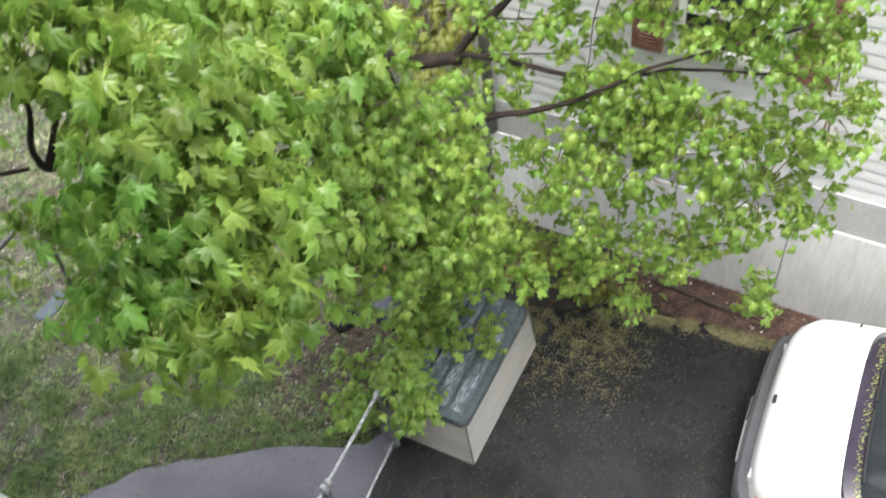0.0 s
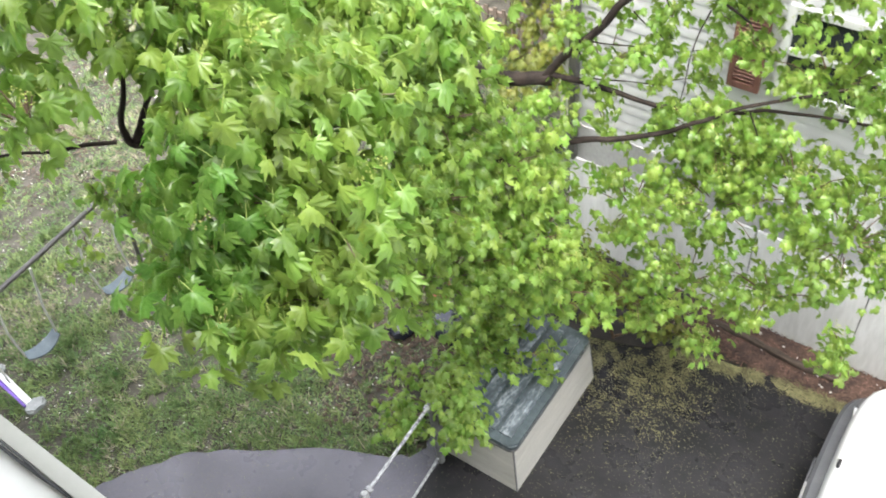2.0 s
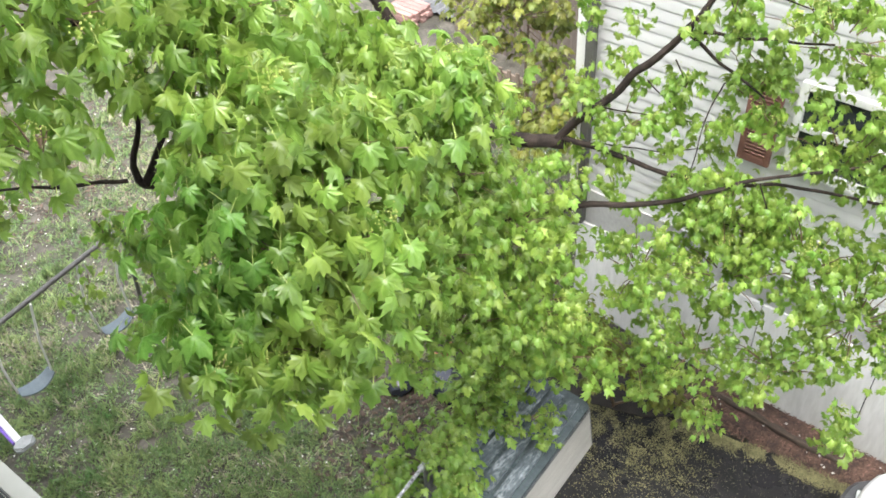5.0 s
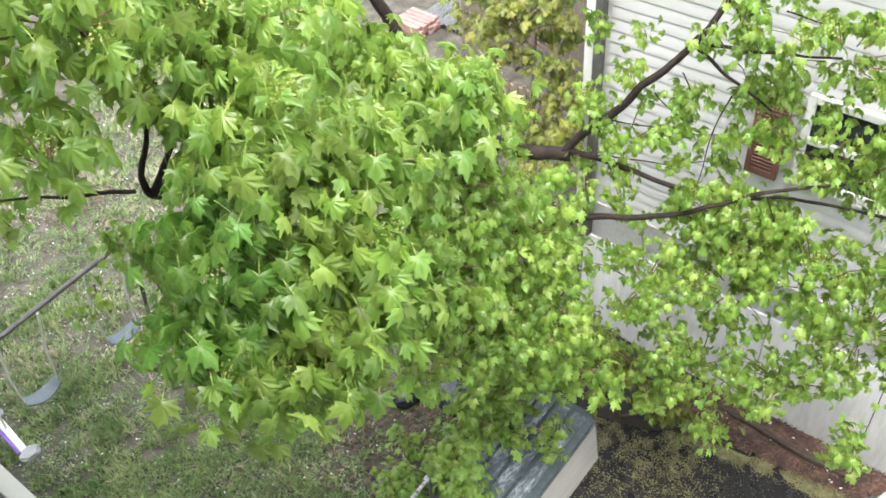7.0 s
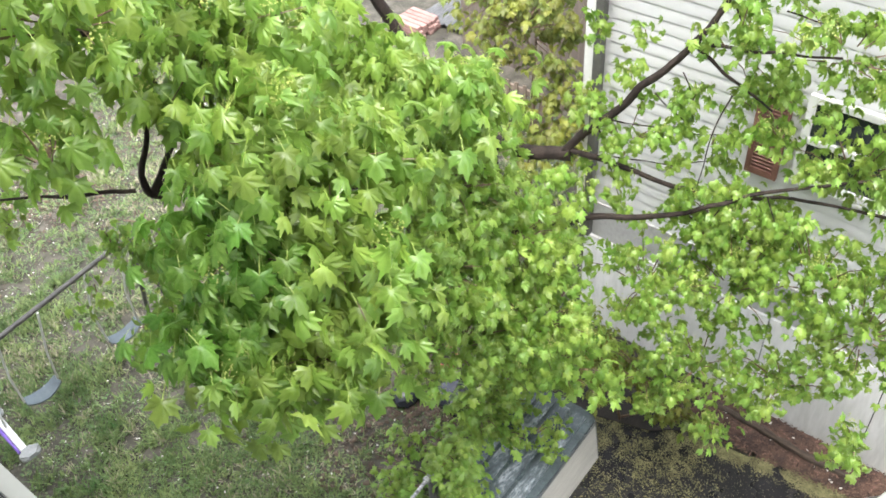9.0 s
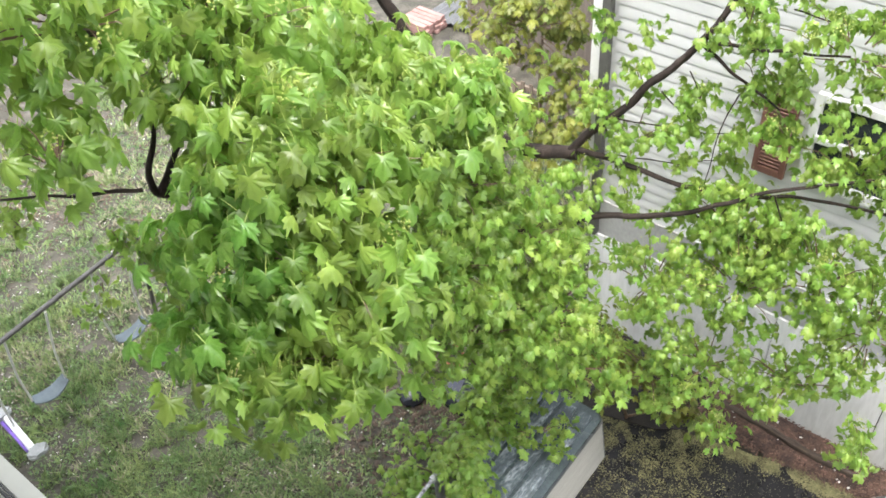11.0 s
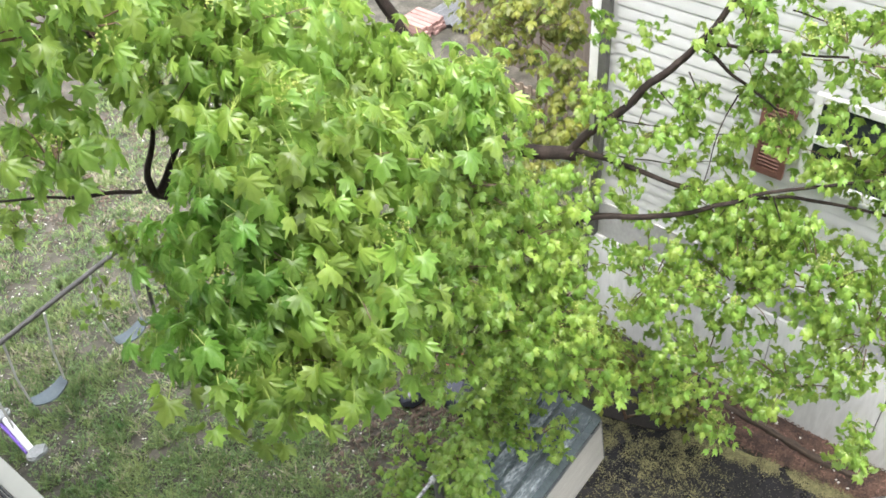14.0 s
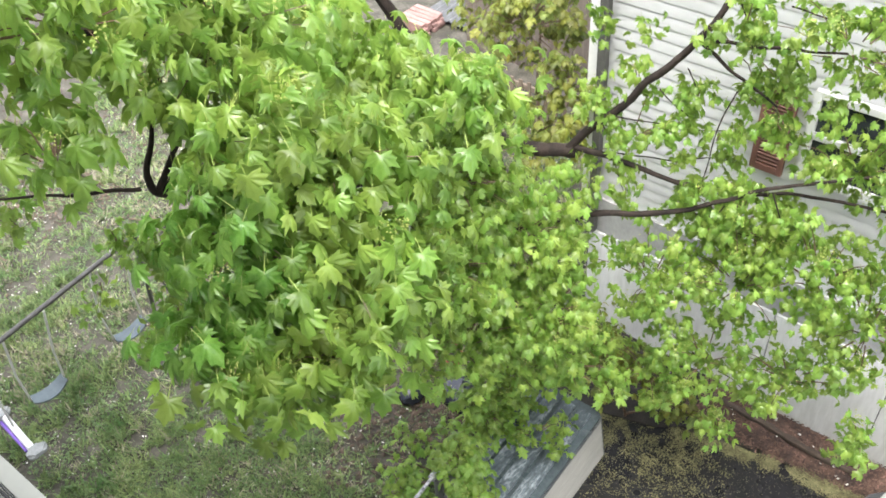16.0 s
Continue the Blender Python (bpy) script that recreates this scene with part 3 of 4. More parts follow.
# ---------- swing set ----------
def swing_set():
    s0 = Vector((-6.4, 1.2, 0))
    s = thing("swing_set", "dark metal swing set with swings and a glider, wet", "swing set", s0)

    def p(name, pts, r, mat, parent=None, label="", n=10):
        return part(name, tube([Vector(q) - s0 for q in pts], r, n), mat, parent or s, label)

    p("top_bar", [(-6.47, 2.72, 2.0), (-6.24, 0.86, 2.0), (-6.1, -0.4, 2.0)], 0.024, DARK_PIPE)
    for y, x in ((2.63, -6.46), (-0.35, -6.1)):
        p("leg", [(x, y, 2.0), (x - 0.68, y + 0.12, 0)], 0.022, DARK_PIPE)
        p("leg", [(x, y, 2.0), (x + 0.62, y + 0.12, 0.0)], 0.022, DARK_PIPE)
    swings(s, s0, p, (-6.30, 1.36), (-7.02, 1.42))
    swings(s, s0, p, (-6.42, 2.30), (-7.03, 2.42))
    # glider: a white beam with a foot plate at each end, hung from rods
    beam = p("glider_beam", [(-6.97, 0.94, 0.6), (-6.33, 0.9, 0.6)], 0.035, WHITE_PLASTIC, None, "white plastic glider beam", 12)
    p("glider_rod", [(-6.26, 0.9, 2.0), (-6.75, 0.93, 0.62)], 0.012, ROPE)
    for x in (-6.99, -6.31):
        bm = rounded_slab(0.13, 0.2, 0.06, 0.6, 0.645)
        bmesh.ops.translate(bm, verts=bm.verts, vec=Vector((x, 0.92, 0)) - s0)
        part("foot_plate", bm, FOOT_GREY, beam, "grey plastic foot plate")
    p("glider_stripe", [(-6.95, 0.885, 0.575), (-6.42, 0.865, 0.575)], 0.018, PURPLE, beam)


def swings(s, s0, p, top, seat):
    """A sling seat on two ropes."""
    tx, ty = top
    x, y = seat
    bm = bmesh.new()
    n = 12
    rows_ = []
    for k in range(n + 1):
        u = -1 + 2 * k / n
        zz = 0.42 + 0.07 * u * u
        rows_.append([bm.verts.new(Vector((x + dx * (1 - 0.25 * u * u), y + 0.19 * u, zz + dz)) - s0) for dx, dz in ((-0.09, 0.008), (0.09, 0.008), (0.09, -0.008), (-0.09, -0.008))])
    for a, b in zip(rows_, rows_[1:]):
        for k in range(4):
            bm.faces.new((a[k], a[(k + 1) % 4], b[(k + 1) % 4], b[k]))
    bm.faces.new(rows_[0]), bm.faces.new(rows_[-1])
    seat_ob = part("swing_seat", bm, SWING_SEAT, s, "blue-grey plastic sling seat")
    for u in (-1, 1):
        p("rope", [(tx, ty + 0.2 * u, 1.98), (tx + 0.5 * (x - tx), ty + 0.195 * u, 1.2), (x, y + 0.19 * u, 0.49)], 0.011, ROPE, seat_ob)


swing_set()


# ---------- own building: cornice below the window, wall behind ----------
def cornice():
    c = thing("cornice", "cream painted ledge with a black cable along its edge", "ledge", (0, 0.0405, 6.2), kind="structure")
    c.rotation_euler = (0, 0, radians(1.64))
    part("ledge_top", block((-5.0, -0.42, -0.05), (4.0, 0.074, 0.062), 0.004), CREAM, c)
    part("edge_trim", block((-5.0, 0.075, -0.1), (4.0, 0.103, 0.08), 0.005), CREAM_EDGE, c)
    rng = random.Random(5)
    pts = [(-5.0 + 0.06 * k, 0.072 + 0.004 * math.sin(k * 0.37) + rng.uniform(-0.003, 0.003), 0.072 + 0.006 * abs(math.sin(k * 0.5))) for k in range(150)]
    part("cable", tube(pts, 0.0026, 8), CABLE, c, "thin black twisted cable")
    part("cable", tube([(x, y - 0.006 * math.cos(i * 0.9), z2 + 0.002) for i, (x, y, z2) in enumerate(pts)], 0.0018, 6), CABLE, c)
    # added overhang, never in view: keeps part of the sky off the ledge
    tagged(part("eave", block((-6.5, -0.8, 8.5), (5.0, 0.32, 8.62), 0.01), BRICK_WALL), "pale painted eave, unseen, added to shade the ledge", "eave", kind="structure")
    # added behind the camera to block light coming through the wall opening
    tagged(part("window_1", block((-1.2, -0.7, 6.15), (1.2, -0.6, 8.5)), DARK_GLASS), "unseen dark pane closing the opening behind the camera", "window", kind="structure")
    wall = block((-9, -0.8, -0.5), (5, -0.45, 6.15))
    tagged(part("wall_south", wall, BRICK_WALL), "pale painted wall of the camera's own building", "wall", kind="structure")
    tagged(part("wall_south_upper", block((-9, -0.8, 6.15), (-1.2, -0.45, 8.5)), BRICK_WALL), "pale painted upper wall", "wall", kind="structure")
    tagged(part("wall_south_upper", block((1.2, -0.8, 6.15), (5, -0.45, 8.5)), BRICK_WALL), "pale painted upper wall", "wall", kind="structure")


cornice()


# ---------- behind the house: picket rail, board fence, stacked boards ----------
def picket_rail():
    f = thing("picket_fence", "weathered tan wooden picket fence behind the house", "fence", (-5.5, 8.6, 0))
    me = finish(block((-0.028, -0.012, -0.35), (0.028, 0.012, 0.56), 0.004), "picket", TAN_WOOD)
    for k in range(27):
        ob = new("picket", me)
        ob.parent = f
        ob.location = (-2.1 + 0.15 * k, 0.02, 0)
    for z0 in (-0.22, 0.4):
        part("rail", block((-2.2, 0.035, z0), (1.95, 0.075, z0 + 0.08), 0.005), TAN_WOOD, f)


def board_fence():
    f = thing("board_fence", "tall weathered grey-brown board fence", "fence", (-4.0, 9.7, 0))
    rng = random.Random(11)
    me = [finish(block((-0.068, -0.012, -0.1), (0.068, 0.012, h), 0.004), "board", OLD_WOOD) for h in (1.72, 1.76, 1.8)]
    for k in range(60):
        ob = new("board", rng.choice(me))
        ob.parent = f
        ob.location = (-4.2 + 0.145 * k, rng.uniform(-0.008, 0.008), 0)
        ob.rotation_euler = (0, radians(rng.uniform(-0.8, 0.8)), 0)
    for z0 in (0.3, 1.4):
        part("rail", block((-4.3, 0.025, z0), (4.4, 0.07, z0 + 0.09), 0.005), OLD_WOOD, f)


def stacked_boards():
    st = thing("board_stack", "short stack of faded pink painted boards", "boards", (-9.3, 9.75, -0.03))
    rng = random.Random(2)
    for lay in range(3):
        for k in range(5):
            part("board", block((-0.3, -0.26 + 0.105 * k, 0.07 * lay), (0.3 + rng.uniform(-0.05, 0.05), -0.165 + 0.105 * k, 0.062 + 0.07 * lay), 0.006, None,
                                Matrix.Rotation(radians(rng.uniform(-2, 2)), 4, 'Z')), PINK, st)
    sh = thing("sheet_metal", "grey corrugated metal sheet lying on the ground", "sheet metal", (-9.0, 10.5, 0.02))
    bm = bmesh.new()
    grid = [[bm.verts.new((-0.5 + 0.025 * i, y, 0.02 * math.sin(i * 1.1) + zz)) for i in range(41)] for y, zz in ((-0.5, 0.02), (0.5, 0.02), (0.5, 0.024), (-0.5, 0.024))]
    for a, b in zip(grid, grid[1:] + grid[:1]):
        for k in range(40):
            bm.faces.new((a[k], a[k + 1], b[k + 1], b[k]))
    part("sheet", bm, SHEET_GREY, sh)


picket_rail()
board_fence()
stacked_boards()

# ---------- maple tree ----------
def leaf_shape(seed, droop=0.5):
    """A five-lobed maple leaf 1 long, stalk at the origin, tip towards +y, folded a little along its ribs."""
    rng = random.Random(seed)
    rim_ = [(0.14, -0.02), (0.40, -0.10), (0.37, 0.07), (0.60, 0.16), (0.46, 0.25), (0.65, 0.52), (0.43, 0.46), (0.26, 0.46), (0.31, 0.73), (0.14, 0.77)]
    pts = [(0.0, 0.06)] + rim_ + [(0.0, 1.0)] + [(-x, y) for x, y in rim_[::-1]]
    fold, curl = rng.uniform(-0.35, 0.25), rng.uniform(0.7, 1.9) * droop
    twist = rng.uniform(-0.3, 0.3)
    bend = lambda x, y: fold * abs(x) - curl * (x * x * 1.2 + max(0, y - 0.2) ** 2) + twist * x * y
    out = []
    n = len(pts)
    tips = {2, 4, 6, 9, 12, 15, 18, 20, 22}
    for k, (x, y) in enumerate(pts):
        x, y = x * rng.uniform(0.92, 1.08), y * rng.uniform(0.94, 1.06)
        out.append((x, y, bend(x, y) + (0.0 if k in tips else -0.03) + rng.uniform(-0.02, 0.02)))
    # halfway ring: ribs stand up, the web between them sags
    for k, (x, y) in enumerate(pts):
        x, y = x * 0.52, 0.14 + (y - 0.14) * 0.52
        out.append((x, y, bend(x, y) + (0.05 if k in tips else -0.05) + rng.uniform(-0.03, 0.03)))
    c = len(out)
    out.append((0.0, 0.14, 0.03))
    faces = []
    for k in range(n):
        q = (k + 1) % n
        faces += [(k, q, n + q), (k, n + q, n + k), (c, n + k, n + q)]
    n = c
    # the stalk
    out += [(0.014, 0.1, 0.04), (-0.014, 0.1, 0.04), (0.011, -0.3, 0.18), (-0.011, -0.3, 0.18), (0.0, -0.62, 0.2)]
    faces += [(n + 1, n + 2, n + 4, n + 3), (n + 3, n + 4, n + 5)]
    return out, faces


SHAPES = [leaf_shape(s) for s in range(12)]


def leaf_matrix(rng, at, size, out_dir, dips=(0.45, 1.4)):
    """Leaves hang: the tip points out and down, the upper side looks up and out."""
    a = math.atan2(out_dir[1], out_dir[0]) + rng.gauss(0, 0.75)
    dip = rng.uniform(*dips)
    tip = Vector((math.cos(a) * math.cos(dip), math.sin(a) * math.cos(dip), -math.sin(dip)))
    up = Vector((rng.gauss(0, 0.3), rng.gauss(0, 0.3), 1))
    x = tip.cross(up).normalized()
    z_ = x.cross(tip)
    s = size * rng.uniform(0.7, 1.2)
    return Matrix(((x.x * s, tip.x * s, z_.x * s, at[0]), (x.y * s, tip.y * s, z_.y * s, at[1]), (x.z * s, tip.z * s, z_.z * s, at[2]), (0, 0, 0, 1)))


class Foliage:
    def __init__(self, seed, stem=(0, 0, 0), dips=(0.45, 1.4)):
        self.dips = dips
        self.stem = Vector(stem)
        self.rng, self.leaves, self.twigs, self.flowers = random.Random(seed), [], [], []

    def lobe(self, centre, radii, clumps, size, per=7, spread=0.16, flowers=0.2):
        """A lobe of the crown: clumps of leaves, each on a twig that comes from the lobe's inside."""
        rng, c = self.rng, Vector(centre)
        for _ in range(clumps):
            while True:
                d = Vector((rng.uniform(-1, 1), rng.uniform(-1, 1), rng.uniform(-1, 1)))
                if d.length < 1:
                    break
            p = c + Vector((d.x * radii[0], d.y * radii[1], d.z * radii[2]))
            inner = c + (p - c) * 0.35 + Vector((0, 0, -0.05))
            self.twigs.append((inner, p))
            out = (p - c) + Vector((rng.gauss(0, 0.05), rng.gauss(0, 0.05), 0))
            for _ in range(per):
                a = rng.uniform(0, 6.283)
                q = p + Vector((rng.gauss(0, spread) * 0.6, rng.gauss(0, spread) * 0.6, rng.gauss(0, spread) * 0.4))
                dirn = (q - p) * 1.2 + (q - self.stem).normalized() * 0.13
                self.leaves.append((leaf_matrix(rng, q, size, dirn, self.dips), rng.randrange(len(SHAPES)), q))
            if rng.random() < flowers:
                self.flowers.append(p + Vector((0, 0, 0.04)))

    def build(self, parent, mat, near=None, count=0, twig_mat=None):
        leaves = self.leaves
        if count:
            order = sorted(range(len(leaves)), key=lambda k: (leaves[k][2] - near).length)
            chosen = set(order[:count])
            meshes = []
            for v, f in SHAPES:
                me = bpy.data.meshes.new("leaf")
                me.from_pydata(v, [], f)
                me.polygons.foreach_set("use_smooth", [True] * len(f))
                me.materials.append(LEAF_NEAR)
                me.materials.append(STALK)
                for q in me.polygons[-2:]:
                    q.material_index = 1
                meshes.append(me)
            for k in sorted(chosen):
                m, s, _ = leaves[k]
                ob = new("leaf", meshes[s])
                ob.parent = parent
                ob.matrix_basis = m
        else:
            chosen = set()
        verts, faces = [], []
        for k, (m, s, _) in enumerate(leaves):
            if k in chosen:
                continue
            v0 = len(verts)
            v, f = SHAPES[s]
            verts += [tuple(m @ Vector(p)) for p in v]
            faces += [tuple(a + v0 for a in g) for g in f]
        ob = mesh_part("foliage", verts, faces, mat, parent)
        ob.data.materials.append(STALK)
        nf = len(SHAPES[0][1])
        ob.data.polygons.foreach_set("material_index", ([0] * (nf - 2) + [1, 1]) * (len(faces) // nf))
        ob.data.polygons.foreach_set("use_smooth", [True] * len(ob.data.polygons))
        tagged(ob, kind="stuff")
        # twigs: three-sided slivers
        tv, tf = [], []
        for a, b in self.twigs:
            d = (b - a)
            mid = (a + b) / 2 + Vector((0, 0, 0.03))
            s1 = d.cross(Vector((0.2, 0.1, 1))).normalized()
            s2 = d.cross(s1).normalized()
            k = len(tv)
            for p, r in ((a, 0.006), (mid, 0.004), (b, 0.002)):
                for w in (0, 2.094, 4.189):
                    tv.append(tuple(p + s1 * r * math.cos(w) + s2 * r * math.sin(w)))
            for g in (0, 3):
                for w in range(3):
                    tf.append((k + g + w, k + g + (w + 1) % 3, k + g + 3 + (w + 1) % 3, k + g + 3 + w))
        tagged(mesh_part("twig_growth", tv, tf, twig_mat or TWIG, parent), kind="stuff")
        if self.flowers:
            fv, ff = [], []
            for p in self.flowers:
                for _ in range(26):
                    q = p + Vector((self.rng.gauss(0, 0.035), self.rng.gauss(0, 0.035), self.rng.gauss(0, 0.02)))
                    k, r = len(fv), self.rng.uniform(0.004, 0.008)
                    fv += [tuple(q + Vector(o) * r) for o in ((1, 0, 0), (-0.5, 0.87, 0), (-0.5, -0.87, 0), (0, 0, 1.2))]
                    ff += [(k, k + 1, k + 3), (k + 1, k + 2, k + 3), (k + 2, k, k + 3), (k, k + 2, k + 1)]
            tagged(mesh_part("blossom", fv, ff, FLOWER, parent), "pale yellow-green flower clusters", kind="stuff")


def maple():
    t = thing("maple_tree", "young maple with bright green spring leaves and dark wet bark", "tree", (0, 0, 0))

    def limb(name, pts, r0, r1, n=14, parent=None):
        n = n * 2
        p = [q + 0.016 * noise.noise_vector(q * 5.0) * (0.3 if k == 0 else 1) for k, q in enumerate(curve_points(pts, n))]
        return part(name, tube(p, [r0 + (r1 - r0) * k / (n - 1) for k in range(n)], 10, None, 0.1, len(pts) * 7 + n), BARK, parent or t)

    trunk = limb("trunk", [(-3.72, 4.8, -0.1), (-3.70, 4.76, 0.5), (-3.74, 4.72, 1.5), (-3.69, 4.68, 2.4), (-3.72, 4.58, 3.05)], 0.13, 0.075, 16)
    # limb towards the yard, and the long one over the driveway
    limb("limb", [(-3.72, 4.58, 2.95), (-3.79, 4.5, 3.25), (-3.95, 4.38, 3.45), (-4.17, 4.34, 3.82), (-4.37, 4.26, 4.18), (-4.46, 4.12, 4.6), (-4.5, 4.0, 5.3)], 0.075, 0.03)
    over = limb("limb", [(-3.72, 4.58, 2.98), (-3.62, 4.55, 3.13), (-3.4, 4.6, 3.14), (-3.2, 4.62, 3.17), (-2.96, 4.68, 3.24)], 0.066, 0.052, 10)
    rising = limb("limb", [(-3.05, 4.66, 3.2), (-2.96, 4.7, 3.32), (-2.83, 4.79, 3.49), (-2.68, 4.89, 3.66), (-2.54, 4.96, 3.87), (-2.4, 5.02, 4.03), (-2.27, 5.07, 4.22), (-2.19, 5.12, 4.37), (-2.13, 5.17, 4.54), (-2.0, 5.24, 4.95)], 0.036, 0.02, 20)
    limb("branch", [(-2.98, 4.68, 3.27), (-2.54, 4.75, 3.25), (-2.14, 4.79, 3.23), (-1.63, 4.9, 3.29), (-1.28, 4.96, 3.4), (-0.5, 4.93, 3.6)], 0.024, 0.009, 16, over)
    limb("branch", [(-3.7, 4.7, 2.3), (-3.26, 4.1, 2.67), (-2.9, 4.2, 2.88), (-2.54, 4.38, 3.01), (-2.09, 4.57, 3.12), (-1.82, 4.68, 3.27), (-1.38, 4.88, 3.5), (-0.6, 4.98, 3.9)], 0.036, 0.009, 20, trunk)
    limb("branch", [(-2.27, 5.07, 4.22), (-1.83, 5.06, 4.32), (-1.3, 5.03, 4.45)], 0.015, 0.007, 8, rising)
    limb("branch", [(-2.27, 5.07, 4.22), (-1.94, 5.08, 4.03), (-1.65, 5.09, 3.9)], 0.015, 0.007, 8, rising)
    # limbs that carry the crown over the lawn
    limb("limb", [(-3.74, 4.6, 2.8), (-3.6, 4.0, 3.3), (-3.3, 3.2, 3.8), (-3.0, 2.4, 4.4), (-2.9, 1.8, 4.85)], 0.06, 0.015, 18)
    limb("limb", [(-3.72, 4.7, 2.2), (-3.4, 4.0, 2.5), (-3.0, 3.2, 3.0), (-2.6, 2.4, 3.8), (-2.5, 1.7, 4.3)], 0.045, 0.012, 16)
    limb("limb", [(-4.17, 4.34, 3.8), (-4.1, 3.6, 4.3), (-3.8, 2.8, 4.8), (-3.6, 2.0, 5.3), (-3.6, 1.4, 5.6)], 0.045, 0.012, 16)
    limb("limb", [(-3.74, 4.6, 2.9), (-3.9, 3.8, 3.4), (-3.95, 2.9, 4.0), (-3.61, 2.04, 4.42), (-3.58, 1.69, 4.54), (-3.6, 1.64, 4.64), (-3.56, 1.7, 4.85), (-3.5, 1.76, 5.15)], 0.042, 0.01, 18)
    limb("branch", [(-3.59, 1.66, 4.56), (-3.48, 1.76, 4.77), (-3.36, 1.79, 5.02), (-3.36, 1.74, 5.32)], 0.02, 0.009, 10)
    limb("branch", [(-3.58, 1.7, 4.56), (-3.42, 1.84, 4.77), (-3.26, 1.94, 5.02)], 0.022, 0.01, 10)
    limb("branch", [(-3.17, 1.4, 4.95), (-3.34, 1.23, 4.96), (-3.51, 1.08, 4.96), (-3.7, 0.9, 4.96)], 0.011, 0.005, 10)
    f = Foliage(21, (-3.7, 4.7, 3.5))
    B = 0.116
    # over the lawn, highest and nearest
    f.lobe((-3.55, 1.55, 5.68), (0.6, 0.5, 0.28), 38, B, 7)
    f.lobe((-3.25, 2.05, 5.4), (0.45, 0.5, 0.3), 54, B, 8)
    f.lobe((-3.55, 2.8, 4.85), (0.5, 0.5, 0.33), 64, 0.1, 9)
    f.lobe((-3.24, 1.12, 5.32), (0.17, 0.14, 0.13), 8, B, 6)
    f.lobe((-2.68, 1.82, 5.14), (0.31, 0.33, 0.3), 46, B, 8)
    f.lobe((-2.65, 2.1, 4.9), (0.45, 0.45, 0.3), 54, B, 8)
    f.lobe((-2.6, 1.55, 4.85), (0.34, 0.36, 0.3), 40, B, 8)
    f.lobe((-2.3, 1.8, 4.6), (0.33, 0.33, 0.28), 38, B, 8)
    f.lobe((-2.5, 1.32, 4.5), (0.28, 0.28, 0.2), 26, B, 8)
    f.lobe((-2.2, 1.57, 4.38), (0.22, 0.25, 0.14), 19, B, 8)
    f.lobe((-2.37, 1.2, 4.44), (0.23, 0.18, 0.08), 9, B, 6)
    f.lobe((-3.54, 1.56, 4.19), (0.12, 0.12, 0.2), 8, 0.065, 9, 0.1)
    f.lobe((-3.32, 1.37, 4.03), (0.1, 0.12, 0.16), 7, 0.065, 9, 0.1)
    f.lobe((-4.1, 1.57, 4.01), (0.14, 0.1, 0.1), 5, 0.065, 9, 0.1)
    f.lobe((-3.86, 1.42, 3.43), (0.08, 0.08, 0.06), 2, 0.065, 9, 0.1)
    f.lobe((-4.23, 1.39, 3.68), (0.08, 0.08, 0.06), 2, 0.065, 9, 0.1)
    f.lobe((-3.73, 1.01, 4.77), (0.1, 0.1, 0.08), 3, 0.065, 9, 0.1)
    f.lobe((-4.6, 2.3, 5.2), (0.5, 0.5, 0.3), 26, 0.085, 9, 0.11)
    f.lobe((-2.25, 1.14, 4.08), (0.02, 0.02, 0.02), 1, B, 2, 0.06, 0)
    f.lobe((-2.75, 3.2, 4.68), (0.22, 0.22, 0.16), 22, 0.115, 8)
    f.lobe((-3.05, 2.95, 4.75), (0.3, 0.25, 0.2), 24, 0.115, 8)
    # the middle of the crown
    f.lobe((-3.45, 3.7, 3.95), (0.5, 0.45, 0.3), 60, 0.085, 11, 0.115)
    f.lobe((-3.07, 3.4, 3.8), (0.5, 0.5, 0.38), 76, 0.085, 11, 0.115)
    f.lobe((-2.8, 3.6, 3.25), (0.5, 0.5, 0.4), 66, 0.08, 11, 0.115, 0.4)
    f.lobe((-2.8, 2.9, 3.5), (0.45, 0.45, 0.4), 56, 0.082, 11, 0.115, 0.3)
    f.lobe((-2.45, 3.5, 2.75), (0.45, 0.5, 0.35), 52, 0.075, 12, 0.115, 0.5)
    f.lobe((-2.75, 3.0, 2.75), (0.45, 0.45, 0.3), 44, 0.075, 11, 0.115)
    f.lobe((-2.3, 3.6, 2.3), (0.4, 0.4, 0.25), 20, 0.085, 9, 0.13)
    # along the limb over the driveway, in thin tufts
    def tufts(c, r, n, flowers=0.4):
        f.lobe(c, r, n, 0.07, 16, 0.1, flowers)
    tufts((-2.95, 3.8, 1.5), (0.3, 0.35, 0.2), 12)
    tufts((-2.62, 4.1, 1.55), (0.3, 0.25, 0.2), 10)
    tufts((-2.55, 3.6, 1.2), (0.25, 0.25, 0.12), 5)
    tufts((-2.38, 3.75, 1.0), (0.06, 0.15, 0.1), 2)
    tufts((-2.6, 4.85, 3.45), (0.6, 0.25, 0.4), 10)
    tufts((-2.0, 5.1, 4.3), (0.4, 0.25, 0.5), 9)
    tufts((-1.68, 4.85, 3.1), (0.55, 0.3, 0.4), 32)
    tufts((-1.05, 5.1, 3.7), (0.45, 0.3, 0.4), 20)
    tufts((-1.3, 5.1, 4.5), (0.6, 0.3, 0.3), 16)
    tufts((-2.1, 4.45, 2.6), (0.5, 0.4, 0.45), 27)
    tufts((-1.5, 4.65, 2.75), (0.5, 0.4, 0.45), 26)
    tufts((-1.0, 4.75, 3.0), (0.45, 0.35, 0.45), 28)
    tufts((-0.6, 4.7, 2.8), (0.35, 0.35, 0.45), 19)
    tufts((-0.95, 4.5, 2.25), (0.4, 0.3, 0.35), 16)
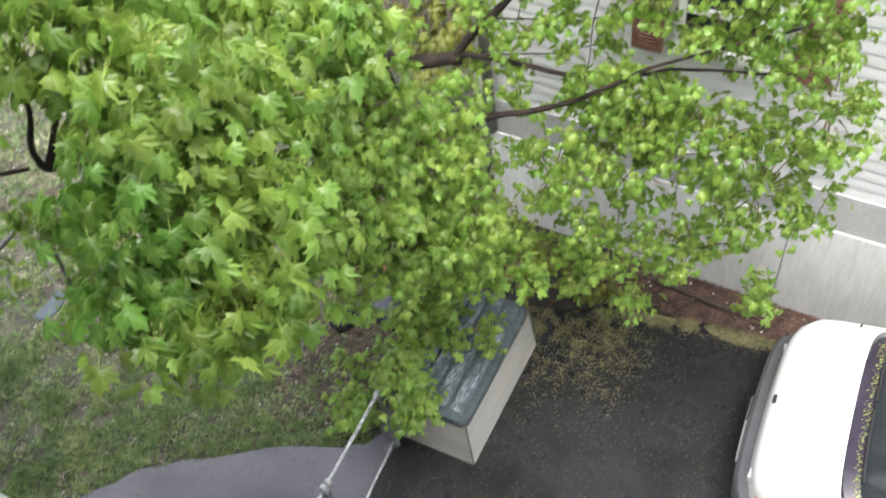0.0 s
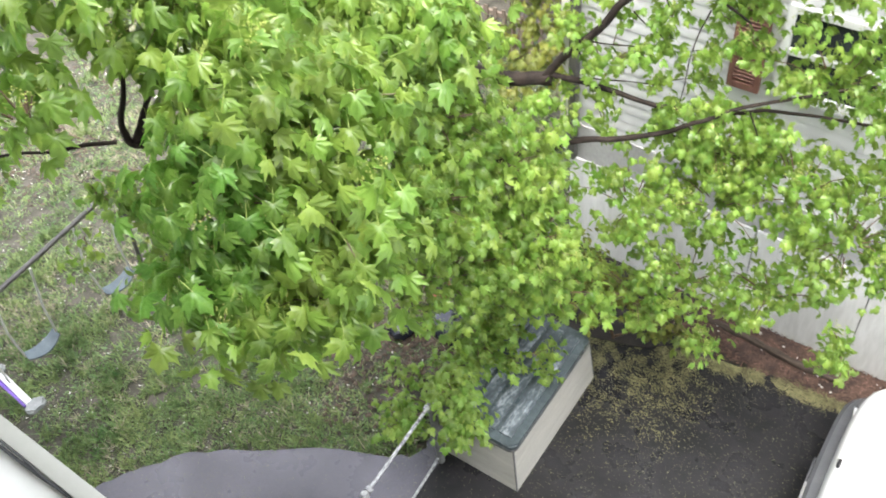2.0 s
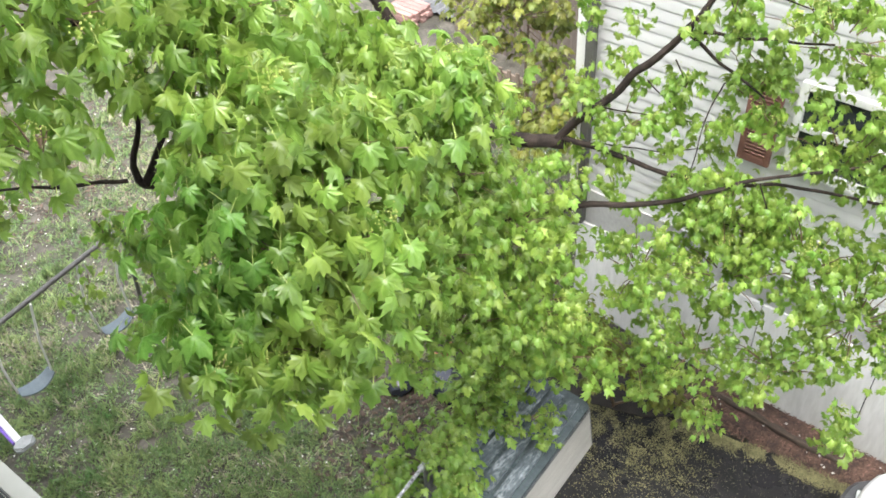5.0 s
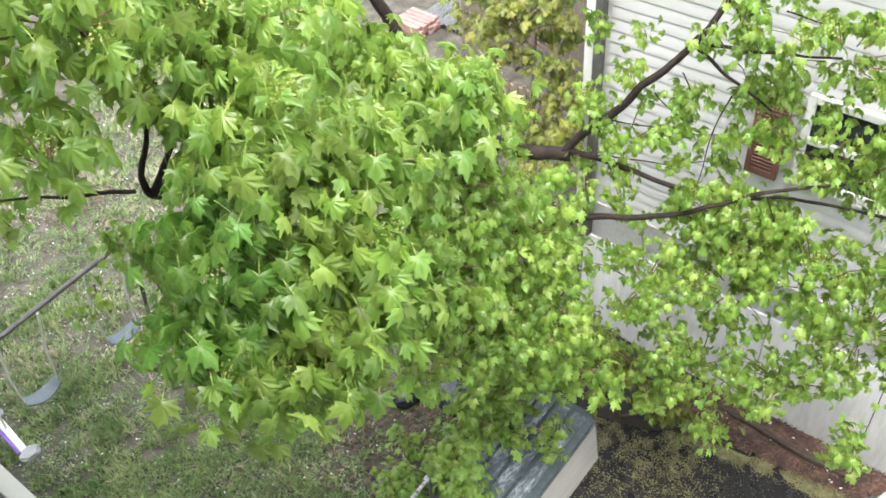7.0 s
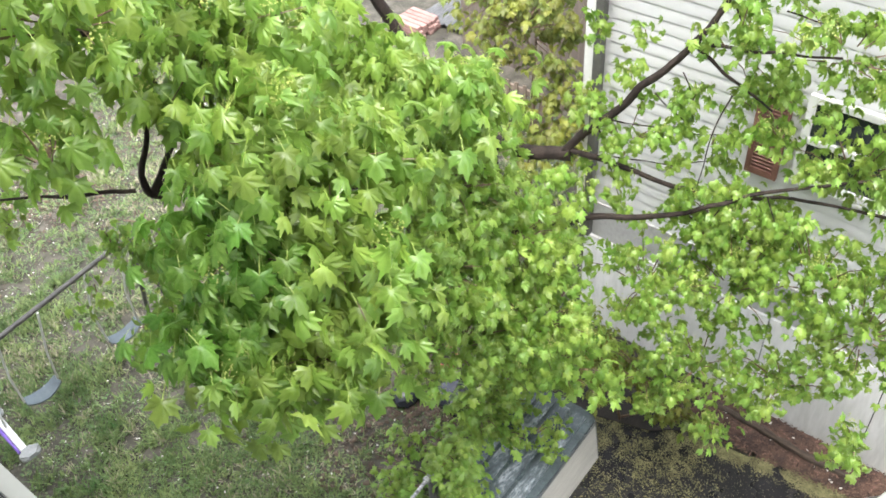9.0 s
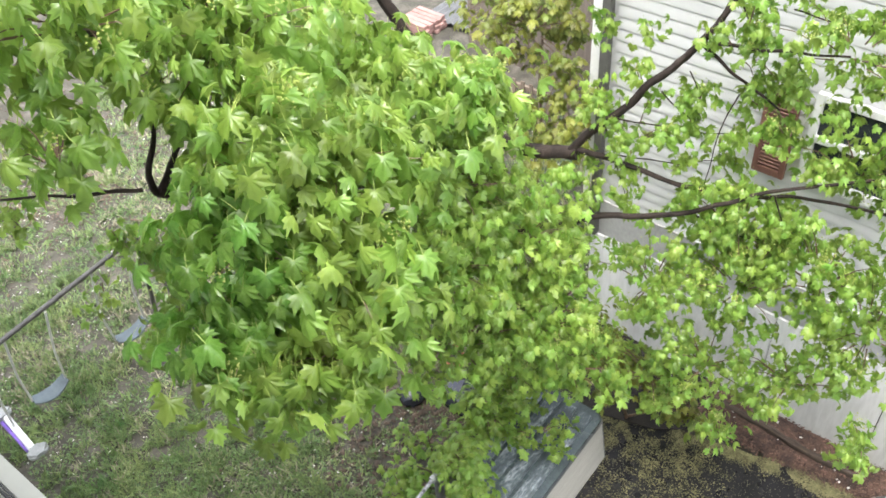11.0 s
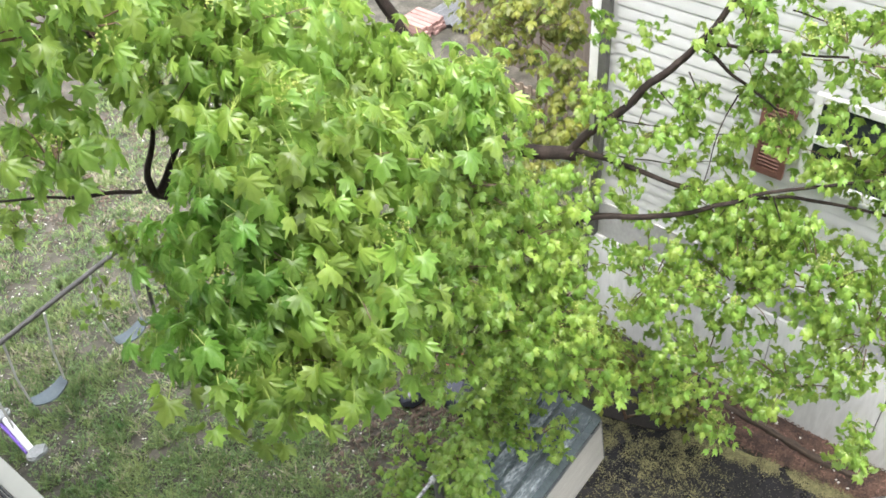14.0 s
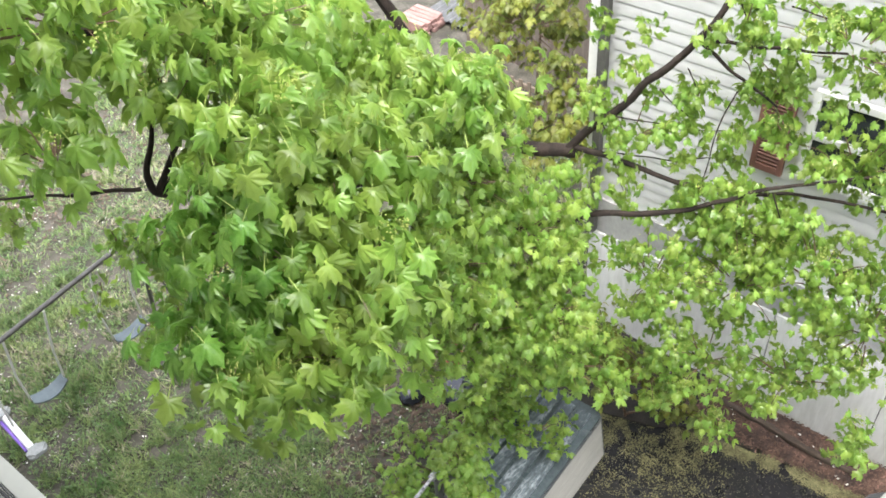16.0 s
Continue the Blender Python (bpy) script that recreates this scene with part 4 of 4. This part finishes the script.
    tufts((-1.55, 4.4, 2.1), (0.45, 0.3, 0.35), 16)
    tufts((-0.3, 4.9, 3.5), (0.45, 0.35, 0.5), 22)
    tufts((-0.55, 5.15, 3.95), (0.4, 0.25, 0.4), 20)
    tufts((-1.95, 4.35, 1.75), (0.45, 0.3, 0.3), 16)
    tufts((-1.27, 4.25, 1.6), (0.15, 0.12, 0.1), 4)
    tufts((-1.8, 5.2, 3.9), (0.3, 0.2, 0.3), 7)
    tufts((-0.2, 4.6, 2.7), (0.3, 0.25, 0.4), 6)
    tufts((-0.35, 4.35, 2.1), (0.15, 0.15, 0.2), 5)
    tufts((-1.27, 5.26, 3.86), (0.14, 0.1, 0.14), 2)
    tufts((-1.53, 5.01, 3.86), (0.14, 0.1, 0.14), 2)
    tufts((-1.74, 5.2, 4.16), (0.14, 0.1, 0.14), 1)
    tufts((-1.21, 5.49, 4.0), (0.14, 0.1, 0.14), 2)
    tufts((-1.33, 5.03, 3.72), (0.14, 0.1, 0.14), 1)
    tufts((-1.19, 5.08, 3.66), (0.14, 0.1, 0.14), 1)
    tufts((-0.99, 5.25, 3.64), (0.14, 0.1, 0.14), 1)
    tufts((-1.55, 5.14, 3.97), (0.14, 0.1, 0.14), 1)
    tufts((-3.03, 5.1, 4.07), (0.1, 0.08, 0.1), 2)
    tufts((-2.88, 4.85, 3.77), (0.1, 0.08, 0.1), 2)
    tufts((-2.69, 4.77, 3.57), (0.1, 0.08, 0.1), 2)
    tufts((-2.69, 5.09, 3.82), (0.1, 0.08, 0.1), 2)
    tufts((-2.77, 5.33, 4.07), (0.1, 0.08, 0.1), 1)
    tufts((-2.82, 4.35, 3.34), (0.1, 0.08, 0.1), 2)
    tufts((-2.64, 4.39, 3.24), (0.1, 0.08, 0.1), 2)
    for path in (
            [(-2.7, 4.79, 3.59), (-2.3, 4.95, 3.57), (-1.92, 5.13, 3.57)],
            [(-2.71, 4.65, 3.34), (-2.24, 4.89, 3.33), (-2.01, 5.09, 3.32)],
            [(-2.45, 4.95, 3.83), (-2.31, 4.96, 3.74), (-2.2, 4.97, 3.66)],
            [(-2.32, 5.07, 3.98), (-2.21, 5.03, 3.86)],
            [(-1.93, 5.04, 3.95), (-1.96, 4.87, 3.69), (-1.92, 4.69, 3.38)],
            [(-2.81, 4.78, 3.52), (-2.6, 4.67, 3.28), (-2.46, 4.58, 3.11)],
            [(-1.49, 4.9, 3.37), (-1.36, 4.82, 3.21), (-1.27, 4.76, 3.1)],
            [(-2.03, 4.74, 3.06), (-1.76, 4.76, 3.02), (-1.49, 4.82, 3.01)],
            [(-1.75, 5.22, 4.55), (-1.47, 5.26, 4.52), (-1.23, 5.33, 4.54)],
            [(-1.73, 4.78, 3.31), (-1.8, 4.64, 3.11)],
            [(-2.07, 5.21, 4.48), (-1.94, 5.15, 4.34)],
            [(-3.58, 4.38, 3.33), (-3.48, 4.54, 3.39), (-3.43, 4.73, 3.35)],
    ):
        limb("twig", path, 0.006, 0.003, 7)
        tufts(path[-1], (0.06, 0.06, 0.06), 2, 0.4)
        tufts(path[len(path) // 2], (0.08, 0.08, 0.06), 1, 0.4)
    f.build(t, LEAF, Vector((-2.6, 1.2, 4.9)), 300)


maple()


def sapling(label, lobes, stems, mat, seed, size, name="sapling"):
    """A thin-stemmed bush: stems with lobes of small leaves."""
    base = Vector(stems[0][0])
    t = thing(name, label, "bush", base)
    for st in stems:
        part("stem", tube([p - base for p in curve_points(st, 8)], [0.016 - 0.0016 * k for k in range(8)], 6), TWIG, t)
    f = Foliage(seed, (0, 0, 0), (0.05, 0.8))
    for c, r, n, per in lobes:
        f.lobe(Vector(c) - base, r, n, size, per, 0.1, 0.05)
    f.build(t, mat)


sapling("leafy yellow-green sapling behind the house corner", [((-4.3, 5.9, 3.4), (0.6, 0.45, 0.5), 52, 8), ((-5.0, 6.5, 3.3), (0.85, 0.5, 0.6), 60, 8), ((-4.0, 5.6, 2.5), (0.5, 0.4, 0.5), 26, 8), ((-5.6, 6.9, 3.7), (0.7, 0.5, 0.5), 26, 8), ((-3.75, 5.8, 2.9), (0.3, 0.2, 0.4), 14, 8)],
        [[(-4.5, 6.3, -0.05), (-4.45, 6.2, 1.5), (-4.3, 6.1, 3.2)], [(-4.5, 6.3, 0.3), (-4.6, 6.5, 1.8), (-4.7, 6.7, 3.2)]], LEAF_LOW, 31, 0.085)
sapling("low maple seedlings growing along the fence and the box", [((-3.35, 2.75, 0.6), (0.2, 0.2, 0.2), 20, 7), ((-3.0, 3.1, 1.05), (0.22, 0.28, 0.25), 22, 7), ((-3.1, 3.8, 1.0), (0.3, 0.4, 0.25), 22, 7),
         ((-2.68, 2.85, 0.95), (0.17, 0.16, 0.16), 18, 8), ((-3.6, 3.3, 0.45), (0.25, 0.35, 0.25), 12, 6), ((-3.0, 3.5, 1.2), (0.22, 0.3, 0.2), 26, 8), ((-2.85, 3.0, 1.15), (0.15, 0.2, 0.15), 14, 8), ((-2.95, 4.1, 1.25), (0.25, 0.3, 0.2), 22, 8)],
        [[(-3.35, 3.2, -0.05), (-3.32, 3.1, 0.4), (-3.3, 2.9, 0.8)], [(-3.35, 3.2, 0.1), (-3.2, 3.3, 0.6), (-3.05, 3.3, 1.05)], [(-3.35, 3.2, 0.1), (-3.3, 3.6, 0.6), (-3.1, 3.85, 1.0)],
         [(-3.2, 3.3, 0.6), (-2.95, 3.15, 0.85), (-2.75, 3.1, 1.0)], [(-3.35, 3.2, 0.05), (-3.5, 3.3, 0.25), (-3.6, 3.35, 0.5)]], LEAF, 32, 0.075)
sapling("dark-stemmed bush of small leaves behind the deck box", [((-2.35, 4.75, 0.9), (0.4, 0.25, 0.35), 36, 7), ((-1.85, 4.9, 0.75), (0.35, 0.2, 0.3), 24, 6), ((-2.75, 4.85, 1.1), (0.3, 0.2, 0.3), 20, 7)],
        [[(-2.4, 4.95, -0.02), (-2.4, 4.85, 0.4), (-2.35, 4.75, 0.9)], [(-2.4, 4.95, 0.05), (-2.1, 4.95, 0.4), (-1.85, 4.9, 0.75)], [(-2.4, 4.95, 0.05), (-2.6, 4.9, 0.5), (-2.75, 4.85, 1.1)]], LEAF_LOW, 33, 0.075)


# ---------- what lies on the ground ----------
def lawn():
    """Grass in uneven patches: thin and pale towards the back, bare under the tree and below the swings."""
    rs = np.random.RandomState(17)
    n = 460000
    cx, cy = rs.uniform(-12.5, -3.2, n // 10), rs.uniform(0.2, 8.6, n // 10)
    x, y = np.repeat(cx, 10) + rs.normal(0, 0.028, n), np.repeat(cy, 10) + rs.normal(0, 0.028, n)
    hit = np.zeros(n, bool)
    for (x0, y0), (x1, y1) in zip(outline, outline[1:] + outline[:1]):
        if y0 != y1:
            hit ^= ((y0 > y) != (y1 > y)) & (x < x0 + (y - y0) / (y1 - y0) * (x1 - x0))

    def waves(s, seed):
        r = np.random.RandomState(seed)
        total = np.zeros(n)
        for _ in range(9):
            a, k, ph = r.uniform(0, 6.283), s * r.uniform(0.6, 1.7), r.uniform(0, 6.283)
            total += np.sin(k * (np.cos(a) * x + np.sin(a) * y) + ph)
        return total / 3.0

    bare = np.exp(-((x + 4.3) ** 2 / 0.9 + (y - 3.5) ** 2 / 1.3)) + 0.6 * np.exp(-((x + 8.6) ** 2 + (y - 4.3) ** 2) / 2.5) \
        + 0.6 * np.exp(-((x + 6.5) ** 2 * 2 + (y - 0.95) ** 2 * 3))
    bare += 0.9 * np.exp(-((x + 11.34) ** 2 / 2.2 + (y - 3.50) ** 2 / 1.6))
    edge = np.where(x > -6.2, np.exp(-((y - 1.9 - (x + 4.6) * 0.7) ** 2) / 0.3), 0)
    keep = ~hit & ~((x > -3.4) & (y > 5)) & (np.repeat(rs.uniform(0, 1, n // 10), 10) < np.maximum(0.12, 0.45 + 0.5 * waves(2.2, 5) + 0.6 * waves(7.0, 6) + 0.5 * waves(19.0, 8) - 0.85 * bare + 0.55 * edge))
    tall = (1 + 0.35 * np.clip(waves(8.0, 12), -1, 1.5)) * np.repeat(rs.uniform(0.6, 1.5, n // 10), 10)
    pale = np.repeat(rs.uniform(0, 1, n // 10), 10) < 0.14 + 0.12 * waves(3.0, 9) + 0.05 * np.maximum(0, y - 2.5) - 0.12 * edge
    for chosen, name, label, mat in ((keep & ~pale, "grass", "patchy green lawn grass", GRASS), (keep & pale, "dry_grass", "dry straw-coloured grass among the green", STRAW)):
        px, py = x[chosen], y[chosen]
        m = len(px)
        pz = np.array([-0.055 + ground_height(a, b) for a, b in zip(px.tolist(), py.tolist())])
        h, w, a = rs.uniform(0.025, 0.075, m) * tall[chosen], rs.uniform(0.005, 0.012, m), rs.uniform(0, 6.283, m)
        lean = h * rs.uniform(0.3, 1.4, m)
        v = np.empty((m, 3, 3))
        v[:, 0] = np.stack((px + np.sin(a) * w, py - np.cos(a) * w, pz), 1)
        v[:, 1] = np.stack((px - np.sin(a) * w, py + np.cos(a) * w, pz), 1)
        v[:, 2] = np.stack((px + np.cos(a) * lean, py + np.sin(a) * lean, pz + h), 1)
        faces = np.arange(3 * m).reshape(m, 3)
        tagged(mesh_part(name, v.reshape(-1, 3).tolist(), faces.tolist(), mat), label, "grass", kind="stuff")


STRAW = material("dry_straw", (0.17, 0.16, 0.105), (0.34, 0.31, 0.22), 0.8, 1.5, 20, 0.0, island=0.3)
lawn()


def scatter(name, label, category, mat, seed, n, where, size, flat=0.5, z=0.0):
    rng = random.Random(seed)
    v, f = [], []
    while n > 0:
        p = where(rng)
        if p is None:
            n -= 0.02
            continue
        n -= 1
        s = rng.uniform(*size)
        add_flake(v, f, rng, (p[0], p[1], p[2] + z), s, s * flat)
    tagged(mesh_part(name, v, f, mat), label, category, kind="stuff")


def on_drive(rng):
    x, y = rng.uniform(-5.6, 1.5), rng.uniform(-0.3, 5.4)
    d = noise.noise(Vector((x * 1.1, y * 1.1, 3))) + 0.7 * noise.noise(Vector((x * 6, y * 6, 5)))
    if not inside(x, y) or rng.random() > 0.22 + 0.6 * d + 0.35 * max(0, min(1, (y - 2) / 2)) + 0.15 * (x < -3):
        return None
    return x, y, 0.012


def moss_line(rng):
    """Along the edge between asphalt and mulch, and behind the box."""
    x = rng.uniform(-3.2, 1.5)
    edge = 5.42 - 0.32 * max(0, min(1, (-x - 0.2) / 2.2))
    y = edge + rng.gauss(0, 0.05) - (abs(rng.gauss(0, 0.5)) if x < -1.2 - 0.5 * rng.random() and rng.random() < 0.8 else 0)
    if x > -1.2 and rng.random() < 0.6:
        return None
    if rng.random() > 0.4 + 0.5 * noise.noise(Vector((x * 2.5, y * 2.5, 6))) + 0.9 * noise.noise(Vector((x * 9, y * 9, 2))) or not inside(x, y - 0.03):
        return None
    return x, y, 0.012


def on_lawn(rng):
    x, y = rng.uniform(-12, -3.4), rng.uniform(0.8, 9)
    return None if inside(x, y) else (x, y, -0.05 + ground_height(x, y))


def in_clumps(rng):
    p = on_lawn(rng)
    if p is None or rng.random() > 0.35 + 0.9 * noise.noise(Vector((p[0] * 1.4, p[1] * 1.4, 8))) + 0.8 * noise.noise(Vector((p[0] * 5, p[1] * 5, 9))):
        return None
    return p


CLOVER = material("clover_leaf", (0.04, 0.085, 0.025), (0.14, 0.2, 0.075), 0.6, 2, 12, 0.0, island=0.4, hue=0.02)
DEAD_BITS = material("dead_bits", (0.05, 0.042, 0.034), (0.24, 0.21, 0.17), 0.85, 3, 15, 0.0, island=0.5)


def under_tree(rng):
    x, y = rng.gauss(-4.05, 0.5), rng.gauss(3.9, 0.6)
    return None if inside(x, y) else (x, y, -0.05 + ground_height(x, y))


scatter("fallen_flowers", "pale yellow-green fallen maple flowers on the asphalt", "flowers", DRIVE_LITTER, 41, 16000, on_drive, (0.003, 0.009), 0.9)
scatter("moss", "yellow-green moss and flower litter on the driveway's edge", "moss", MOSS, 42, 26000, moss_line, (0.004, 0.014), 0.9)
scatter("lawn_litter", "pale leaf bits and pebbles in the lawn", "litter", PEBBLE, 43, 3600, on_lawn, (0.006, 0.028), 0.6)
scatter("clover", "small dull green clover leaves among the grass", "clover", CLOVER, 46, 26000, in_clumps, (0.012, 0.034), 0.8)
scatter("dead_bits", "grey-brown dead grass and bark bits on the lawn", "litter", DEAD_BITS, 47, 16000, on_lawn, (0.01, 0.04), 0.35)
scatter("leaf_litter", "reddish-brown dead leaves under the tree", "leaf litter", DEAD_LEAF, 44, 1500, under_tree, (0.02, 0.07), 0.6)
scatter("bare_patch_litter", "reddish-brown dead leaves on the bare far ground", "leaf litter", DEAD_LEAF, 48, 2600, lambda r: (lambda x, y: (x, y, -0.05 + ground_height(x, y)))(r.gauss(-11.34, 1.1), r.gauss(3.50, 0.9)), (0.02, 0.06), 0.6)
scatter("mulch_stones", "pale stones and paper scraps in the mulch", "stones", PEBBLE, 45, 40, lambda r: (r.uniform(-2.6, 1.0), r.uniform(5.45, 5.8), 0.07), (0.01, 0.028), 0.7)


def on_cowl(rng):
    y = rng.uniform(-0.8, 0.8)
    x = 0.735 + rng.gauss(0, 0.016) + 0.03 * (y / 0.86) ** 2 + 0.05 * (y / 0.86) ** 6
    a = radians(4)
    return -0.115 + x * math.cos(a) - y * math.sin(a), 4.3 + x * math.sin(a) + y * math.cos(a), 1.046 - 0.07 * (y / 0.86) ** 4


scatter("cowl_flowers", "pale yellow fallen flowers caught below the wipers", "flowers", FLOWER, 49, 260, on_cowl, (0.005, 0.014), 0.7)


def weed(at, seed, n=14, size=0.09):
    """A rosette of broad leaves on the ground."""
    rng = random.Random(seed)
    w = thing("weed", "low broad-leaved green weed on the lawn", "weed", at, group="weeds on the lawn")
    for k in range(n):
        a = 6.283 * k / n + rng.uniform(-0.2, 0.2)
        l, b = size * rng.uniform(0.7, 1.3), size * 0.28
        d, s = Vector((math.cos(a), math.sin(a), 0)), Vector((-math.sin(a), math.cos(a), 0))
        pts = [Vector((0, 0, 0.01)), d * l * 0.45 + s * b + Vector((0, 0, 0.04)), d * l + Vector((0, 0, 0.015)), d * l * 0.45 - s * b + Vector((0, 0, 0.04)), d * l * 0.5 + Vector((0, 0, 0.028))]
        ob = mesh_part("leaf", [tuple(p) for p in pts], [(0, 1, 4), (1, 2, 4), (2, 3, 4), (3, 0, 4)], GRASS, w)


rng = random.Random(51)
for k in range(16):
    x, y = rng.uniform(-9.8, -6.6), rng.uniform(2.0, 5.2)
    weed((x, y, -0.05 + ground_height(x, y)), 60 + k, 9, rng.uniform(0.05, 0.09))


def timber():
    t = tagged(part("landscape_timber", tube(curve_points([(-1.95, 5.65, 0.06), (-1.4, 5.64, 0.075), (-0.9, 5.6, 0.08), (-0.35, 5.62, 0.07)], 14), [0.02, 0.034, 0.04, 0.032, 0.038, 0.035, 0.042, 0.034, 0.039, 0.03, 0.036, 0.03, 0.026, 0.014], 9, None, 0.22, 4), ROTTEN),
               "rotten dark wooden edging log in the mulch", "log")


timber()


def rubbish_bag(at, r, seed, label):
    bm = bmesh.new()
    bmesh.ops.create_icosphere(bm, subdivisions=3, radius=1)
    for v in bm.verts:
        n_ = v.co.normalized()
        k = 1 + 0.22 * noise.noise(n_ * 2.2 + Vector((seed, 0, 0))) + 0.08 * noise.noise(n_ * 7 + Vector((0, seed, 0)))
        v.co = Vector((n_.x * r[0] * k, n_.y * r[1] * k, max(-0.6, n_.z) * r[2] * k + 0.55 * r[2]))
    bag = part("bag", bm, BAG)
    bag.location = at
    tagged(bag, label, "bag")
    part("knot", tube([(0, 0, 1.4 * r[2]), (0.01, 0, 1.6 * r[2]), (0.03, 0.01, 1.75 * r[2])], [0.02, 0.012, 0.03], 8), BAG, bag)


rubbish_bag((-4.31, 3.88, -0.05), (0.14, 0.17, 0.13), 1.0, "small shiny black plastic bag under the tree")
rubbish_bag((-3.86, 4.16, -0.05), (0.26, 0.2, 0.16), 2.0, "large slumped black plastic bag by the fence")


def flower_pot(at, tip):
    pot = thing("flower_pot", "terracotta flower pot lying under the tree", "flower pot", at)
    m = Matrix.Rotation(radians(tip), 3, 'X')
    prof = [(0.0, 0.07), (0.16, 0.1), (0.17, 0.115), (0.21, 0.118)]
    part("pot", tube([m @ Vector((0, 0, z0)) for z0, _ in prof], [r for _, r in prof], 16), TERRACOTTA, pot)
    part("earth", tube([m @ Vector((0, 0, 0.205)), m @ Vector((0, 0, 0.214))], 0.1, 14), SOIL, pot)


flower_pot((-4.2, 4.5, 0.02), 25)
flower_pot((-3.9, 4.75, 0.0), 70)


def fallen_branches():
    rng = random.Random(71)
    for k in range(14):
        x, y = rng.uniform(-11.5, -6.5), rng.uniform(2.5, 6.5)
        a, l = rng.uniform(0, 6.283), rng.uniform(0.3, 1.1)
        z0 = ground_height(x, y) - 0.03
        pts = [(x + math.cos(a) * l * s + rng.gauss(0, 0.04), y + math.sin(a) * l * s + rng.gauss(0, 0.04), z0 + rng.uniform(0, 0.05)) for s in (0, 0.35, 0.7, 1)]
        tagged(part("fallen_twig", tube(curve_points(pts, 7), [0.011 - 0.0012 * i for i in range(7)], 6), TWIG), "thin dead twig lying on the lawn", "twig", "dead twigs on the lawn")


fallen_branches()
